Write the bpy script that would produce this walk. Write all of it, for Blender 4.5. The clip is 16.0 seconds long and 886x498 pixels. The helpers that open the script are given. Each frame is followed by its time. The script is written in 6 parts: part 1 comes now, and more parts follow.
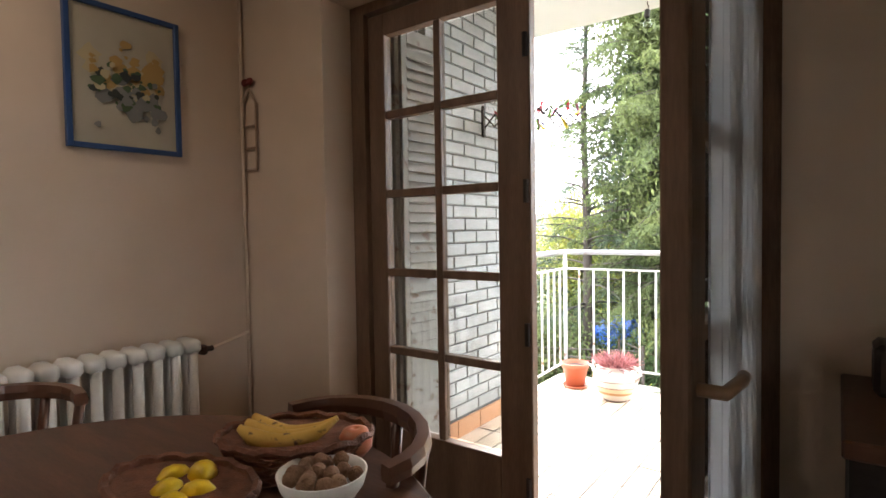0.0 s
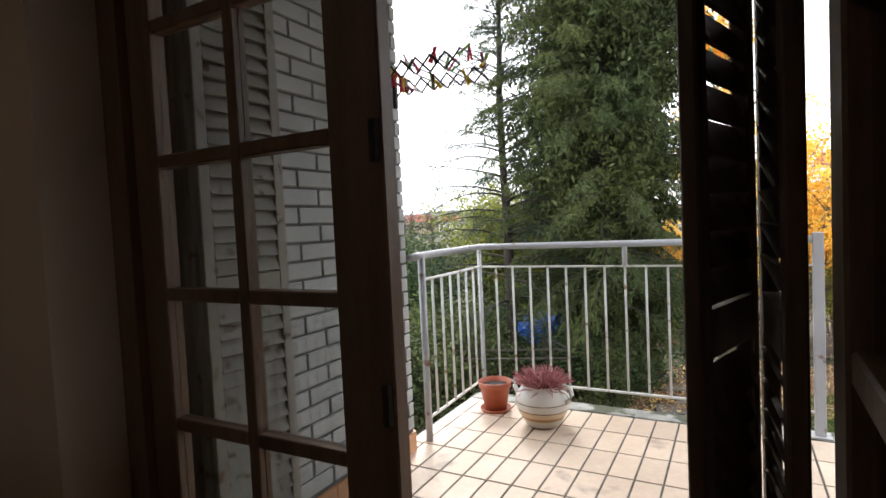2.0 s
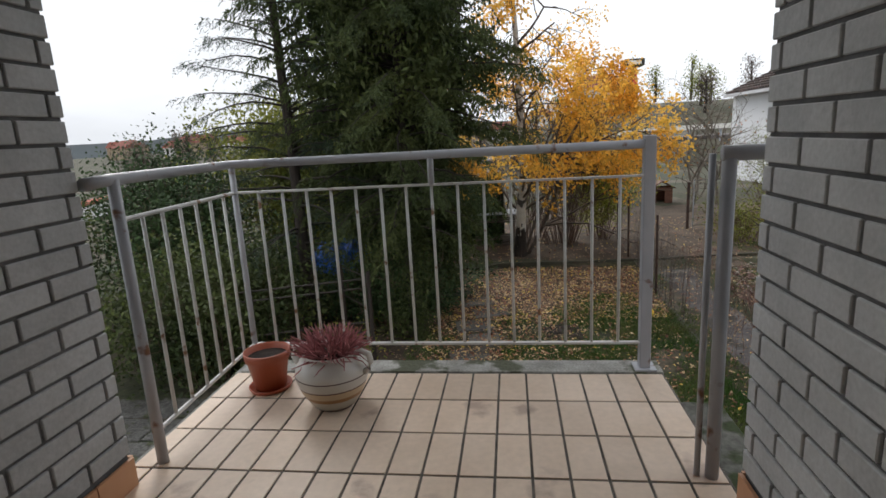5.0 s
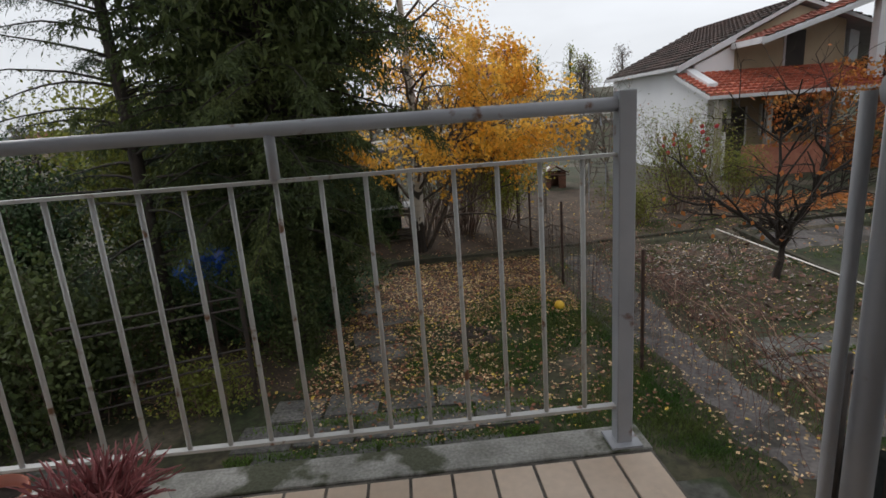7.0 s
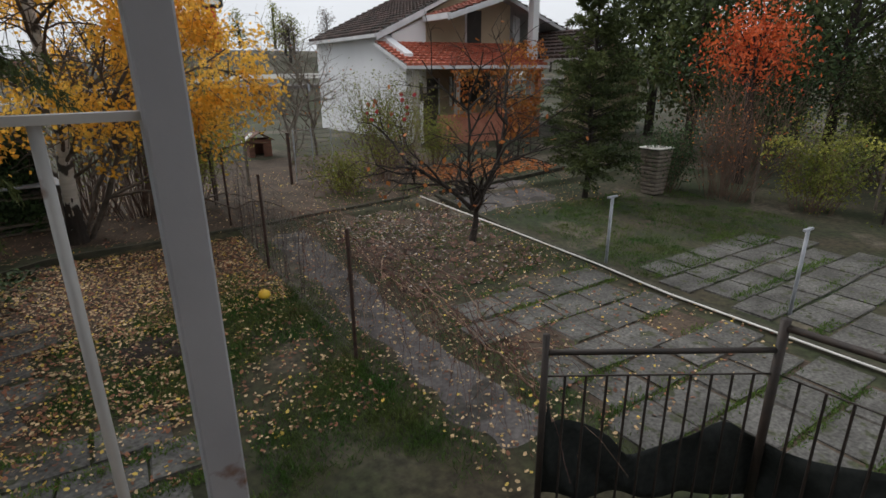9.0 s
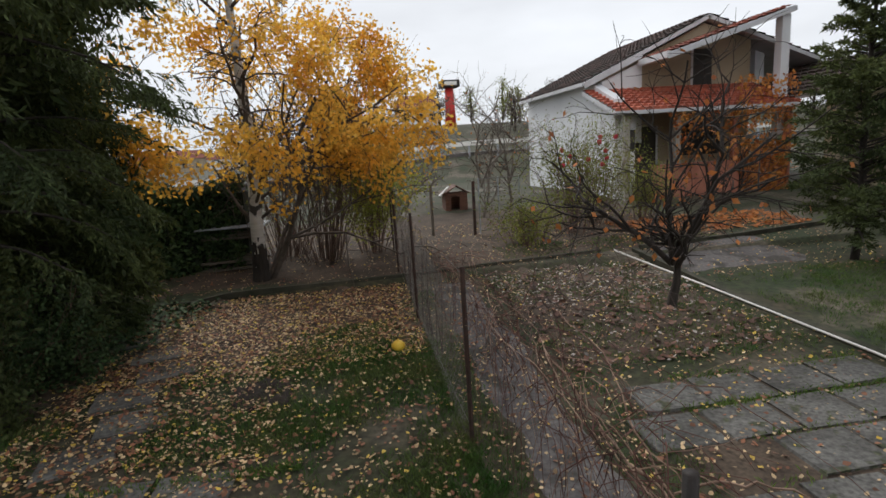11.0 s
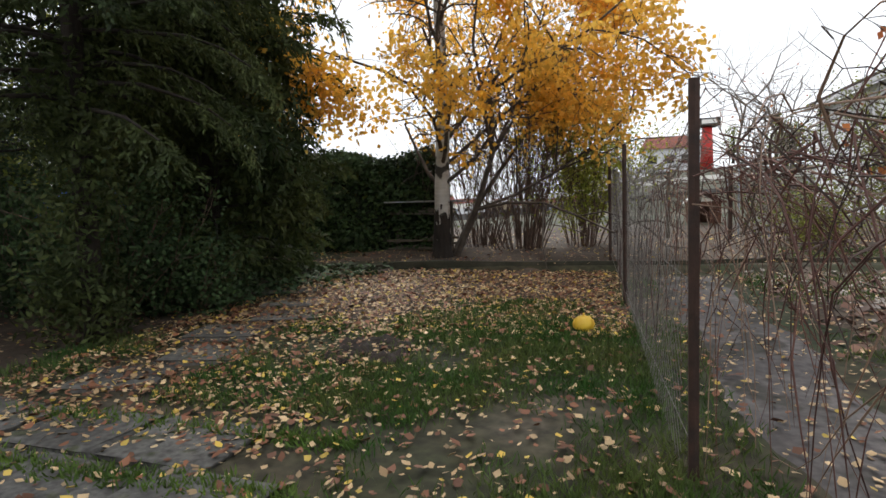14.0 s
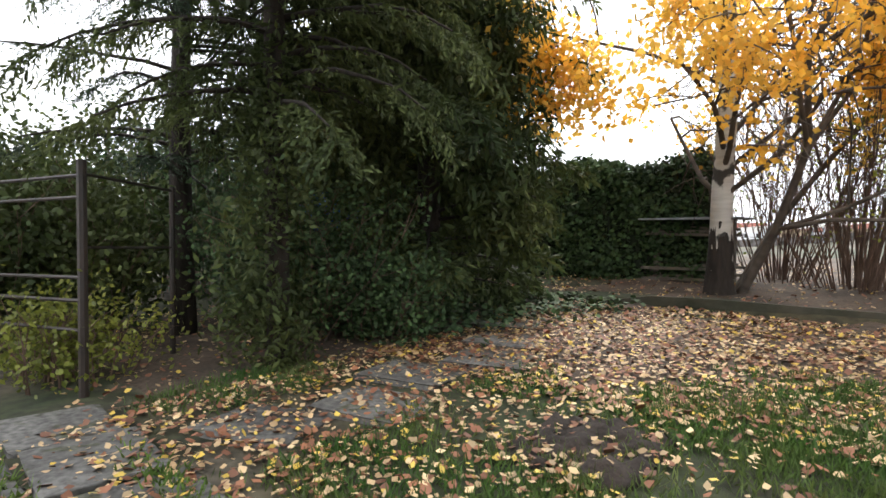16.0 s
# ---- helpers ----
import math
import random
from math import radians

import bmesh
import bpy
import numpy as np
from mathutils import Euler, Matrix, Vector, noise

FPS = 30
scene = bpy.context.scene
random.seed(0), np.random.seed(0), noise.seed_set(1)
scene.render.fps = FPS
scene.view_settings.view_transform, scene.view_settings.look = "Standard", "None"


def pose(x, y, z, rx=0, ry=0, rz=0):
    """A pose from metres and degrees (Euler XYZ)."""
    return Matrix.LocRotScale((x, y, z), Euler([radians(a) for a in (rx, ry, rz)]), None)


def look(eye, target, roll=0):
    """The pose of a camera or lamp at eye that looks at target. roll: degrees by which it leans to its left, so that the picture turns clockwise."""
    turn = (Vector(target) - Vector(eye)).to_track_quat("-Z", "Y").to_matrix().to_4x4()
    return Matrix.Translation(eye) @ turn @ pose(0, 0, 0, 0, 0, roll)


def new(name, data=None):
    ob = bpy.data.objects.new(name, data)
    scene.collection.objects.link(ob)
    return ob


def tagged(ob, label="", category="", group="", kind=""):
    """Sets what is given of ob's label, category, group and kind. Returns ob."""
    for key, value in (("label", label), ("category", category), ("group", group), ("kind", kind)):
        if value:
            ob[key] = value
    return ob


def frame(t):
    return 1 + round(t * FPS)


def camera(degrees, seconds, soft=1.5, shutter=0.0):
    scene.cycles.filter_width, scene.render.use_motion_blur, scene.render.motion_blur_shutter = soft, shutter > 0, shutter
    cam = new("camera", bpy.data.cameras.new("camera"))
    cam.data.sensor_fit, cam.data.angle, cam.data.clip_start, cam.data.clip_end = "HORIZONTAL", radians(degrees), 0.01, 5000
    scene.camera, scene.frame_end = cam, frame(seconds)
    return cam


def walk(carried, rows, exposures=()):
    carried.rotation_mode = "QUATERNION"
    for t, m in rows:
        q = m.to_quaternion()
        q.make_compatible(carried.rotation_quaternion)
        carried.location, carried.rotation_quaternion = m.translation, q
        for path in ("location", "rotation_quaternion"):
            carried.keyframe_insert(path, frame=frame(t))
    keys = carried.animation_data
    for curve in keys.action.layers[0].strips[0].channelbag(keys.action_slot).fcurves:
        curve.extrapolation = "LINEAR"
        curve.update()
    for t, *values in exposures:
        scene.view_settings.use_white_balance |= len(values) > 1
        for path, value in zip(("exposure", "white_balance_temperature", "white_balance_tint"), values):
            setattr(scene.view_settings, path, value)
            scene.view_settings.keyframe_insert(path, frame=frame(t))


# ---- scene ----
cam = camera(79.2, 16.0, soft=1.6)
PATH = [
    (0, (0.594, 0.595, 1.269), (-0.594, 2.202, 1.199), -0.9),
    (0.5, (0.53, 0.876, 1.27), (-0.588, 2.533, 1.212), -0.9),
    (1, (0.457, 1.093, 1.259), (-0.623, 2.775, 1.199), -1.5),
    (1.5, (0.365, 1.267, 1.231), (-0.655, 2.986, 1.161), -2.0),
    (2, (0.311, 1.431, 1.238), (-0.645, 3.185, 1.147), -2.7),
    (2.5, (0.275, 1.546, 1.237), (-0.518, 3.377, 1.109), -2.3),
    (3, (0.221, 1.678, 1.21), (-0.282, 3.605, 1.018), -3.0),
    (3.5, (0.172, 1.728, 1.167), (-0.112, 3.689, 0.897), -2.4),
    (3.7, (0.115, 1.786, 1.197), (-0.112, 3.745, 0.865), -2.3),
    (5.8, (0.062, 2.737, 1.102), (-0.214, 4.672, 0.679), -3.5),
    (6, (0.037, 2.82, 1.088), (-0.181, 4.765, 0.676), -3.7),
    (6.5, (0.023, 3.044, 1.081), (-0.043, 4.996, 0.653), -4.8),
    (7, (0.07, 3.364, 1.065), (0.186, 5.303, 0.59), -4.2),
    (7.5, (0.149, 3.618, 1.066), (0.596, 5.491, 0.526), -2.5),
    (8, (0.221, 3.916, 1.047), (1.153, 5.57, 0.42), -1.5),
    (8.2, (0.247, 3.915, 1.048), (1.303, 5.488, 0.406), -0.4),
    (10.3, (1.409, 4.815, 0.689), (2.199, 6.577, 0.167), -1.7),
    (10.5, (1.478, 4.849, 0.638), (2.152, 6.67, 0.159), -2.0),
    (11, (1.859, 5.041, 0.37), (2.18, 6.981, 0.005), -3.5),
    (11.5, (2.256, 5.297, 0.075), (2.249, 7.277, -0.207), -5.0),
    (12, (2.34, 5.321, -0.044), (2.054, 7.283, -0.3), -3.5),
    (12.5, (2.448, 5.58, -0.172), (2.058, 7.523, -0.437), -3.2),
    (13, (2.441, 6.016, -0.453), (2.104, 7.971, -0.707), -2.3),
    (13.5, (2.399, 6.45, -0.727), (2.01, 8.4, -0.944), -1.6),
    (14, (2.289, 6.901, -0.985), (1.764, 8.826, -1.122), -1.4),
    (14.5, (2.147, 7.398, -1.055), (1.366, 9.237, -1.153), -0.4),
    (15, (1.983, 7.633, -1.041), (1.071, 9.41, -1.133), 0.3),
    (15.5, (1.884, 7.93, -0.975), (0.786, 9.599, -1.082), 0.7),
    (16, (1.873, 8.218, -1.044), (0.531, 9.7, -1.089), 0.2),
]

EXPO = [(0.0, 4.3), (0.5, 3.98), (1.0, 3.05), (1.5, 2.4), (2.0, 2.0), (2.5, 1.7), (3.0, 1.4), (3.7, 1.0), (5.8, 0.3), (8.2, 0.05), (10.3, 0.15), (12.0, 0.2), (13.0, 0.4), (14.0, 0.68), (15.0, 1.25), (16.0, 1.7)]
walk(cam, [(t, look(eye, target, roll)) for t, eye, target, roll in PATH], EXPO)

# world and sun: bright overcast
world = bpy.data.worlds.new("sky")
scene.world = world
world.use_nodes = True
wn = world.node_tree.nodes
sky = wn.new("ShaderNodeTexSky")
sky.sky_type, sky.sun_disc = "NISHITA", False
sky.sun_elevation, sky.sun_rotation = radians(35), radians(200)
sky.air_density, sky.dust_density, sky.ozone_density = 1.0, 4.0, 1.0
hsv = wn.new("ShaderNodeHueSaturation")
hsv.inputs["Saturation"].default_value = 0.22
wtc = wn.new("ShaderNodeTexCoord")
wmap = wn.new("ShaderNodeMapping")
wmap.inputs["Scale"].default_value = (1, 1, 3.5)
wno = wn.new("ShaderNodeTexNoise")
wno.inputs["Scale"].default_value, wno.inputs["Detail"].default_value = 1.6, 5
wrr = wn.new("ShaderNodeMapRange")
wrr.inputs["From Min"].default_value, wrr.inputs["From Max"].default_value = 0.3, 0.7
wrr.inputs["To Min"].default_value, wrr.inputs["To Max"].default_value = 0.76, 1.10
wmul = wn.new("ShaderNodeVectorMath")
wmul.operation = "SCALE"
wl = world.node_tree.links
wl.new(wtc.outputs["Generated"], wmap.inputs["Vector"])
wl.new(wmap.outputs[0], wno.inputs["Vector"])
wl.new(wno.outputs["Fac"], wrr.inputs["Value"])
wl.new(sky.outputs[0], hsv.inputs["Color"])
cloud = wn.new("ShaderNodeMix")
cloud.data_type = "RGBA"
cloud.inputs["Factor"].default_value = 0.8
cloud.inputs["B"].default_value = (8.2, 8.5, 9.0, 1)
wl.new(hsv.outputs[0], cloud.inputs["A"])
wl.new(cloud.outputs["Result"], wmul.inputs[0])
wl.new(wrr.outputs[0], wmul.inputs["Scale"])
wl.new(wmul.outputs[0], wn["Background"].inputs["Color"])
wn["Background"].inputs["Strength"].default_value = 0.105
sun = new("sun", bpy.data.lights.new("sun", "SUN"))
sun.data.energy, sun.data.angle, sun.data.color = 1.7, radians(25), (1, 0.97, 0.93)
sun.rotation_euler = Euler((radians(50), 0, radians(200)))
# added fill lamp at an invented opening in the unseen east wall
fill_lamp = new("added_fill_light", bpy.data.lights.new("added_fill_light", "AREA"))
fill_lamp.data.shape, fill_lamp.data.size, fill_lamp.data.size_y = "RECTANGLE", 1.3, 1.1
fill_lamp.data.energy, fill_lamp.data.color = 0.07, (1.0, 0.86, 0.72)
fill_lamp.location, fill_lamp.rotation_euler = (2.45, -1.5, 1.55), Euler((radians(90), 0, radians(90)))
# warm overhead fill, added to brighten the west side of the kitchen
added_ceiling_lamp = new("ceiling_fill_light", bpy.data.lights.new("ceiling_fill_light", "AREA"))
added_ceiling_lamp.data.shape, added_ceiling_lamp.data.size = "DISK", 0.3
added_ceiling_lamp.data.energy, added_ceiling_lamp.data.color = 0.26, (1.0, 0.83, 0.68)
added_ceiling_lamp.location = (-1.15, 0.7, 2.49)


# ---- materials ----
def mat(name, color, color2=None, rough=0.7, scale=8.0, bump=0.0, metal=0.0, detail=5.0, stretch=(1, 1, 1), spots=None, island=0.0, fine=0.0, trans=0.0, objrand=0.0):
    m = bpy.data.materials.new(name)
    m.use_nodes = True
    n, l = m.node_tree.nodes, m.node_tree.links
    b = n["Principled BSDF"]
    b.inputs["Roughness"].default_value, b.inputs["Metallic"].default_value = rough, metal
    geo = n.new("ShaderNodeNewGeometry")
    mp = n.new("ShaderNodeMapping")
    mp.inputs["Scale"].default_value = stretch
    l.new(geo.outputs["Position"], mp.inputs["Vector"])
    no = n.new("ShaderNodeTexNoise")
    no.inputs["Scale"].default_value, no.inputs["Detail"].default_value = scale, detail
    l.new(mp.outputs[0], no.inputs["Vector"])
    r = n.new("ShaderNodeValToRGB")
    r.color_ramp.elements[0].position, r.color_ramp.elements[1].position = 0.33, 0.67
    r.color_ramp.elements[0].color = (*color, 1)
    r.color_ramp.elements[1].color = (*(color2 or color), 1)
    l.new(no.outputs["Fac"], r.inputs["Fac"])
    out = r.outputs["Color"]
    if spots:
        sc, lim, col = spots
        n2 = n.new("ShaderNodeTexNoise")
        n2.inputs["Scale"].default_value, n2.inputs["Detail"].default_value = sc, 6
        l.new(geo.outputs["Position"], n2.inputs["Vector"])
        mr = n.new("ShaderNodeMapRange")
        mr.inputs["From Min"].default_value, mr.inputs["From Max"].default_value = lim, lim + 0.07
        l.new(n2.outputs["Fac"], mr.inputs["Value"])
        mx = n.new("ShaderNodeMix")
        mx.data_type = "RGBA"
        l.new(mr.outputs[0], mx.inputs["Factor"])
        l.new(out, mx.inputs["A"])
        mx.inputs["B"].default_value = (*col, 1)
        out = mx.outputs["Result"]
    for amount, src in ((island, geo.outputs["Random Per Island"]), (objrand, None)):
        if amount:
            if src is None:
                src = n.new("ShaderNodeObjectInfo").outputs["Random"]
            mr = n.new("ShaderNodeMapRange")
            mr.inputs["To Min"].default_value, mr.inputs["To Max"].default_value = 1 - amount, 1 + amount
            l.new(src, mr.inputs["Value"])
            sc_ = n.new("ShaderNodeVectorMath")
            sc_.operation = "SCALE"
            l.new(out, sc_.inputs[0])
            l.new(mr.outputs[0], sc_.inputs["Scale"])
            out = sc_.outputs[0]
    if fine:
        n3 = n.new("ShaderNodeTexNoise")
        n3.inputs["Scale"].default_value, n3.inputs["Detail"].default_value = scale * 14, 3
        l.new(mp.outputs[0], n3.inputs["Vector"])
        mr = n.new("ShaderNodeMapRange")
        mr.inputs["From Min"].default_value, mr.inputs["From Max"].default_value = 0.3, 0.7
        mr.inputs["To Min"].default_value, mr.inputs["To Max"].default_value = 1 - fine, 1 + fine
        l.new(n3.outputs["Fac"], mr.inputs["Value"])
        sc_ = n.new("ShaderNodeVectorMath")
        sc_.operation = "SCALE"
        l.new(out, sc_.inputs[0])
        l.new(mr.outputs[0], sc_.inputs["Scale"])
        out = sc_.outputs[0]
    l.new(out, b.inputs["Base Color"])
    if bump:
        bp = n.new("ShaderNodeBump")
        bp.inputs["Strength"].default_value, bp.inputs["Distance"].default_value = bump, 0.01
        nb = n.new("ShaderNodeTexNoise")
        nb.inputs["Scale"].default_value, nb.inputs["Detail"].default_value = scale * 6, 4
        l.new(mp.outputs[0], nb.inputs["Vector"])
        l.new(nb.outputs["Fac"], bp.inputs["Height"])
        l.new(bp.outputs[0], b.inputs["Normal"])
    if trans:
        tr = n.new("ShaderNodeBsdfTranslucent")
        l.new(out, tr.inputs["Color"])
        ms = n.new("ShaderNodeMixShader")
        ms.inputs[0].default_value = trans
        l.new(b.outputs[0], ms.inputs[1])
        l.new(tr.outputs[0], ms.inputs[2])
        l.new(ms.outputs[0], n["Material Output"].inputs["Surface"])
    return m


PLASTER = mat("plaster", (0.62, 0.50, 0.39), (0.68, 0.56, 0.45), 0.85, 2.0, 0.15)
WOODFRAME = mat("frame_wood", (0.13, 0.075, 0.045), (0.20, 0.12, 0.075), 0.5, 3.0, 0.1, stretch=(6, 6, 0.6), fine=0.15)
DARKWOOD = mat("shutter_wood", (0.10, 0.06, 0.04), (0.20, 0.15, 0.11), 0.6, 4.0, 0.15, stretch=(6, 6, 0.6))
GREYWOOD = mat("shutter_paint", (0.28, 0.26, 0.23), (0.40, 0.38, 0.34), 0.6, 4.0, 0.1, stretch=(4, 4, 0.6), spots=(20, 0.6, (0.16, 0.1, 0.06)))
TABLEWOOD = mat("table_wood", (0.075, 0.028, 0.015), (0.125, 0.052, 0.028), 0.35, 3.0, 0.05, stretch=(1, 8, 1), fine=0.2)
CHAIRWOOD = mat("chair_wood", (0.09, 0.035, 0.02), (0.14, 0.06, 0.03), 0.35, 4.0, 0.05)
WHITEPAINT = mat("white_enamel", (0.72, 0.70, 0.66), (0.78, 0.76, 0.72), 0.35, 3.0)
BRICKM = mat("silicate_brick", (0.42, 0.43, 0.43), (0.52, 0.53, 0.53), 0.85, 5.0, 0.25, objrand=0.06, fine=0.08)
MORTAR = mat("mortar", (0.10, 0.10, 0.10), (0.17, 0.17, 0.17), 0.95, 8.0, 0.3)
TILE = mat("terrace_tile", (0.60, 0.46, 0.34), (0.70, 0.56, 0.44), 0.5, 2.5, 0.08, objrand=0.09, fine=0.05, spots=(3.5, 0.62, (0.42, 0.31, 0.24)))
GROUT = mat("grout", (0.06, 0.052, 0.045), (0.17, 0.15, 0.13), 0.95, 12.0, 0.3)
SKIRT = mat("skirting_tile", (0.55, 0.27, 0.14), (0.62, 0.34, 0.19), 0.5, 4.0, 0.1, objrand=0.05)
CONCRETE = mat("old_concrete", (0.15, 0.15, 0.135), (0.27, 0.27, 0.25), 0.95, 3.0, 0.5, spots=(9, 0.56, (0.08, 0.09, 0.06)), fine=0.25)
RAILM = mat("rail_paint", (0.36, 0.37, 0.40), (0.44, 0.45, 0.48), 0.4, 5.0, 0.08, spots=(11, 0.61, (0.16, 0.07, 0.03)))
RAILW = mat("rail_bar_paint", (0.50, 0.50, 0.49), (0.60, 0.60, 0.58), 0.4, 7.0, 0.08, spots=(17, 0.61, (0.2, 0.1, 0.05)))
BLACKMETAL = mat("dark_metal", (0.018, 0.014, 0.012), (0.035, 0.022, 0.016), 0.6, 12.0, 0.2)
STEPM = mat("mossy_step_concrete", (0.075, 0.078, 0.062), (0.17, 0.165, 0.15), 0.95, 3.0, 0.5, spots=(5, 0.52, (0.04, 0.055, 0.02)), fine=0.3)
EDGEM = mat("stained_kerb_concrete", (0.24, 0.235, 0.21), (0.40, 0.39, 0.36), 0.9, 7.0, 0.4, spots=(5, 0.52, (0.09, 0.095, 0.06)), fine=0.25)
TERRACOTTA = mat("terracotta_plastic", (0.36, 0.085, 0.04), (0.42, 0.11, 0.055), 0.45, 5.0)
ASPH = mat("path_concrete", (0.075, 0.066, 0.064), (0.14, 0.125, 0.12), 0.85, 1.5, 0.5, spots=(2.2, 0.53, (0.05, 0.045, 0.038)), fine=0.35)
SLABM = mat("paving_slab", (0.065, 0.062, 0.056), (0.14, 0.135, 0.125), 0.95, 2.0, 0.6, spots=(6, 0.57, (0.06, 0.065, 0.035)), fine=0.45, objrand=0.1)


# ---- mesh helpers ----
def part(name, bm, material, parent=None, label="", kind=""):
    me = bpy.data.meshes.new(name)
    bm.to_mesh(me)
    bm.free()
    me.materials.append(material)
    ob = new(name, me)
    if parent:
        ob.parent = parent
    return tagged(ob, label=label, kind=kind)


def raw(name, verts, faces, material, parent=None, label="", kind="", smooth=False):
    me = bpy.data.meshes.new(name)
    if isinstance(faces, np.ndarray):
        k = faces.shape[1]
        me.vertices.add(len(verts))
        me.vertices.foreach_set("co", np.asarray(verts, np.float32).ravel())
        me.loops.add(faces.size)
        me.loops.foreach_set("vertex_index", faces.astype(np.int32).ravel())
        me.polygons.add(len(faces))
        me.polygons.foreach_set("loop_start", np.arange(0, faces.size, k, dtype=np.int32))
        me.update(calc_edges=True)
    else:
        me.from_pydata([tuple(v) for v in verts], [], faces)
    if smooth:
        me.shade_smooth()
    me.materials.append(material)
    ob = new(name, me)
    if parent:
        ob.parent = parent
    return tagged(ob, label=label, kind=kind)


def box(bm, a, b, bevel=0.0):
    """A block between the corners a and b."""
    c = [(a[i] + b[i]) / 2 for i in range(3)]
    d = [abs(b[i] - a[i]) for i in range(3)]
    m = Matrix.Translation(c) @ Matrix.Diagonal((*d, 1))
    vs = bmesh.ops.create_cube(bm, size=1, matrix=m)["verts"]
    if bevel:
        es = list({e for v in vs for e in v.link_edges})
        bmesh.ops.bevel(bm, geom=es, offset=bevel, segments=1, affect="EDGES")


def tube(bm, pts, r, seg=8, caps=True):
    """A tube along points; r one radius or one a point."""
    rs = r if isinstance(r, (list, tuple)) else [r] * len(pts)
    rings = []
    P = [Vector(p) for p in pts]
    for i, p in enumerate(P):
        d = (P[min(i + 1, len(P) - 1)] - P[max(i - 1, 0)]).normalized()
        u = d.cross(Vector((0, 0, 1)) if abs(d.z) < 0.95 else Vector((1, 0, 0))).normalized()
        w = u.cross(d)
        rings.append([bm.verts.new(p + (u * math.cos(a) + w * math.sin(a)) * rs[i]) for a in (2 * math.pi * k / seg for k in range(seg))])
    for q, s in zip(rings, rings[1:]):
        for k in range(seg):
            bm.faces.new((q[k], q[(k + 1) % seg], s[(k + 1) % seg], s[k]))
    if caps:
        bm.faces.new(rings[0][::-1])
        bm.faces.new(rings[-1])


def lathe(bm, prof, seg=28, center=(0, 0, 0)):
    rings = [[bm.verts.new((center[0] + r * math.cos(2 * math.pi * k / seg), center[1] + r * math.sin(2 * math.pi * k / seg), center[2] + z)) for k in range(seg)] for r, z in prof]
    for q, s in zip(rings, rings[1:]):
        for k in range(seg):
            bm.faces.new((q[k], q[(k + 1) % seg], s[(k + 1) % seg], s[k]))
    if prof[0][0] > 0.001:
        bm.faces.new(rings[0][::-1])
    if prof[-1][0] > 0.001:
        bm.faces.new(rings[-1])


def smooth(ob):
    ob.data.shade_smooth()
    return ob


def B(name, a, b, material, parent=None, bevel=0.0, label="", kind=""):
    bm = bmesh.new()
    box(bm, a, b, bevel)
    return part(name, bm, material, parent, label, kind)


def empty(name, loc=(0, 0, 0), label="", category="", group=""):
    e = new(name)
    e.location = loc
    return tagged(e, label, category, group)


def S(ob):
    return tagged(ob, kind="structure")


# ---- ground ----
def gz(x, y):
    """Height of the ground."""
    if y < 9.1:
        z = -2.02
    elif y < 13.65:
        z = -2.02 + 0.058 * (y - 9.1)
    elif y < 22:
        z = -1.68 + 0.045 * (y - 13.65)
    elif y < 60:
        z = -1.30 - 0.02 * (y - 22)
    else:
        z = -2.06

    def st(a, b, v):
        v = min(max((v - a) / (b - a), 0), 1)
        return v * v * (3 - 2 * v)
    z += (1.6 * st(36, 42, y) + 4.2 * st(44, 75, y)) * st(-12, 10, x - 0.05 * y)
    return z + 0.02 * noise.noise(Vector((x * 0.9, y * 0.9, 0))) * (1 if y > 6 else 0)


def grid_axis(a, b, near, far):
    xs, x = [], a
    while x < b:
        xs.append(x)
        x += near if -8 < x < 26 else (far if abs(x) > 60 else 3)
    return xs + [b]


GRASS_EARTH = mat("lawn", (0.022, 0.034, 0.010), (0.055, 0.045, 0.026), 0.95, 0.9, 0.6, spots=(0.55, 0.55, (0.10, 0.085, 0.06)), fine=0.5)


def ground():
    xs, ys = grid_axis(-300, 400, 0.5, 20), grid_axis(-200, 500, 0.45, 20)
    ys = sorted(set([y for y in ys] + [13.62, 13.68]))
    V = [(x, y, gz(x, y)) for y in ys for x in xs]
    n = len(xs)
    F = np.array([(j * n + i, j * n + i + 1, (j + 1) * n + i + 1, (j + 1) * n + i) for j in range(len(ys) - 1) for i in range(n - 1)])
    S(raw("ground", V, F, GRASS_EARTH, smooth=True))


ground()

# ---- the house that the walk leaves ----
XL, XR, YI, YO = -1.66, 2.4, 2.08, 2.42
OL, OR, OT = -1.10, 0.485, 2.22


def kitchen():
    S(B("floor", (XL - 0.3, -2.6, -0.2), (XR + 0.3, YO, 0.0), TABLEWOOD))
    S(B("ceiling", (XL - 0.3, -2.6, 2.6), (XR + 0.3, YO, 2.75), WHITEPAINT))
    S(B("wall_west", (XL - 0.3, -2.6, 0), (XL, YI, 2.6), PLASTER))
    S(B("wall_south", (XL, -2.6, 0), (XR, -2.4, 2.6), PLASTER))
    # unseen east wall; its opening is added to hold the fill lamp
    bm = bmesh.new()
    box(bm, (XR, -2.6, 0), (XR + 0.3, -1.95, 2.6))
    box(bm, (XR, -1.15, 0), (XR + 0.3, YI, 2.6))
    box(bm, (XR, -1.95, 0), (XR + 0.3, -1.15, 0.95))
    box(bm, (XR, -1.95, 2.0), (XR + 0.3, -1.15, 2.6))
    S(part("wall_east", bm, PLASTER))
    bm = bmesh.new()
    box(bm, (XL - 0.3, YI, 0), (OL, YO, 2.6))
    box(bm, (OR, YI, 0), (XR + 0.3, YO, 2.6))
    box(bm, (OL, YI, OT), (OR, YO, 2.6))
    S(part("wall_north", bm, PLASTER))


kitchen()


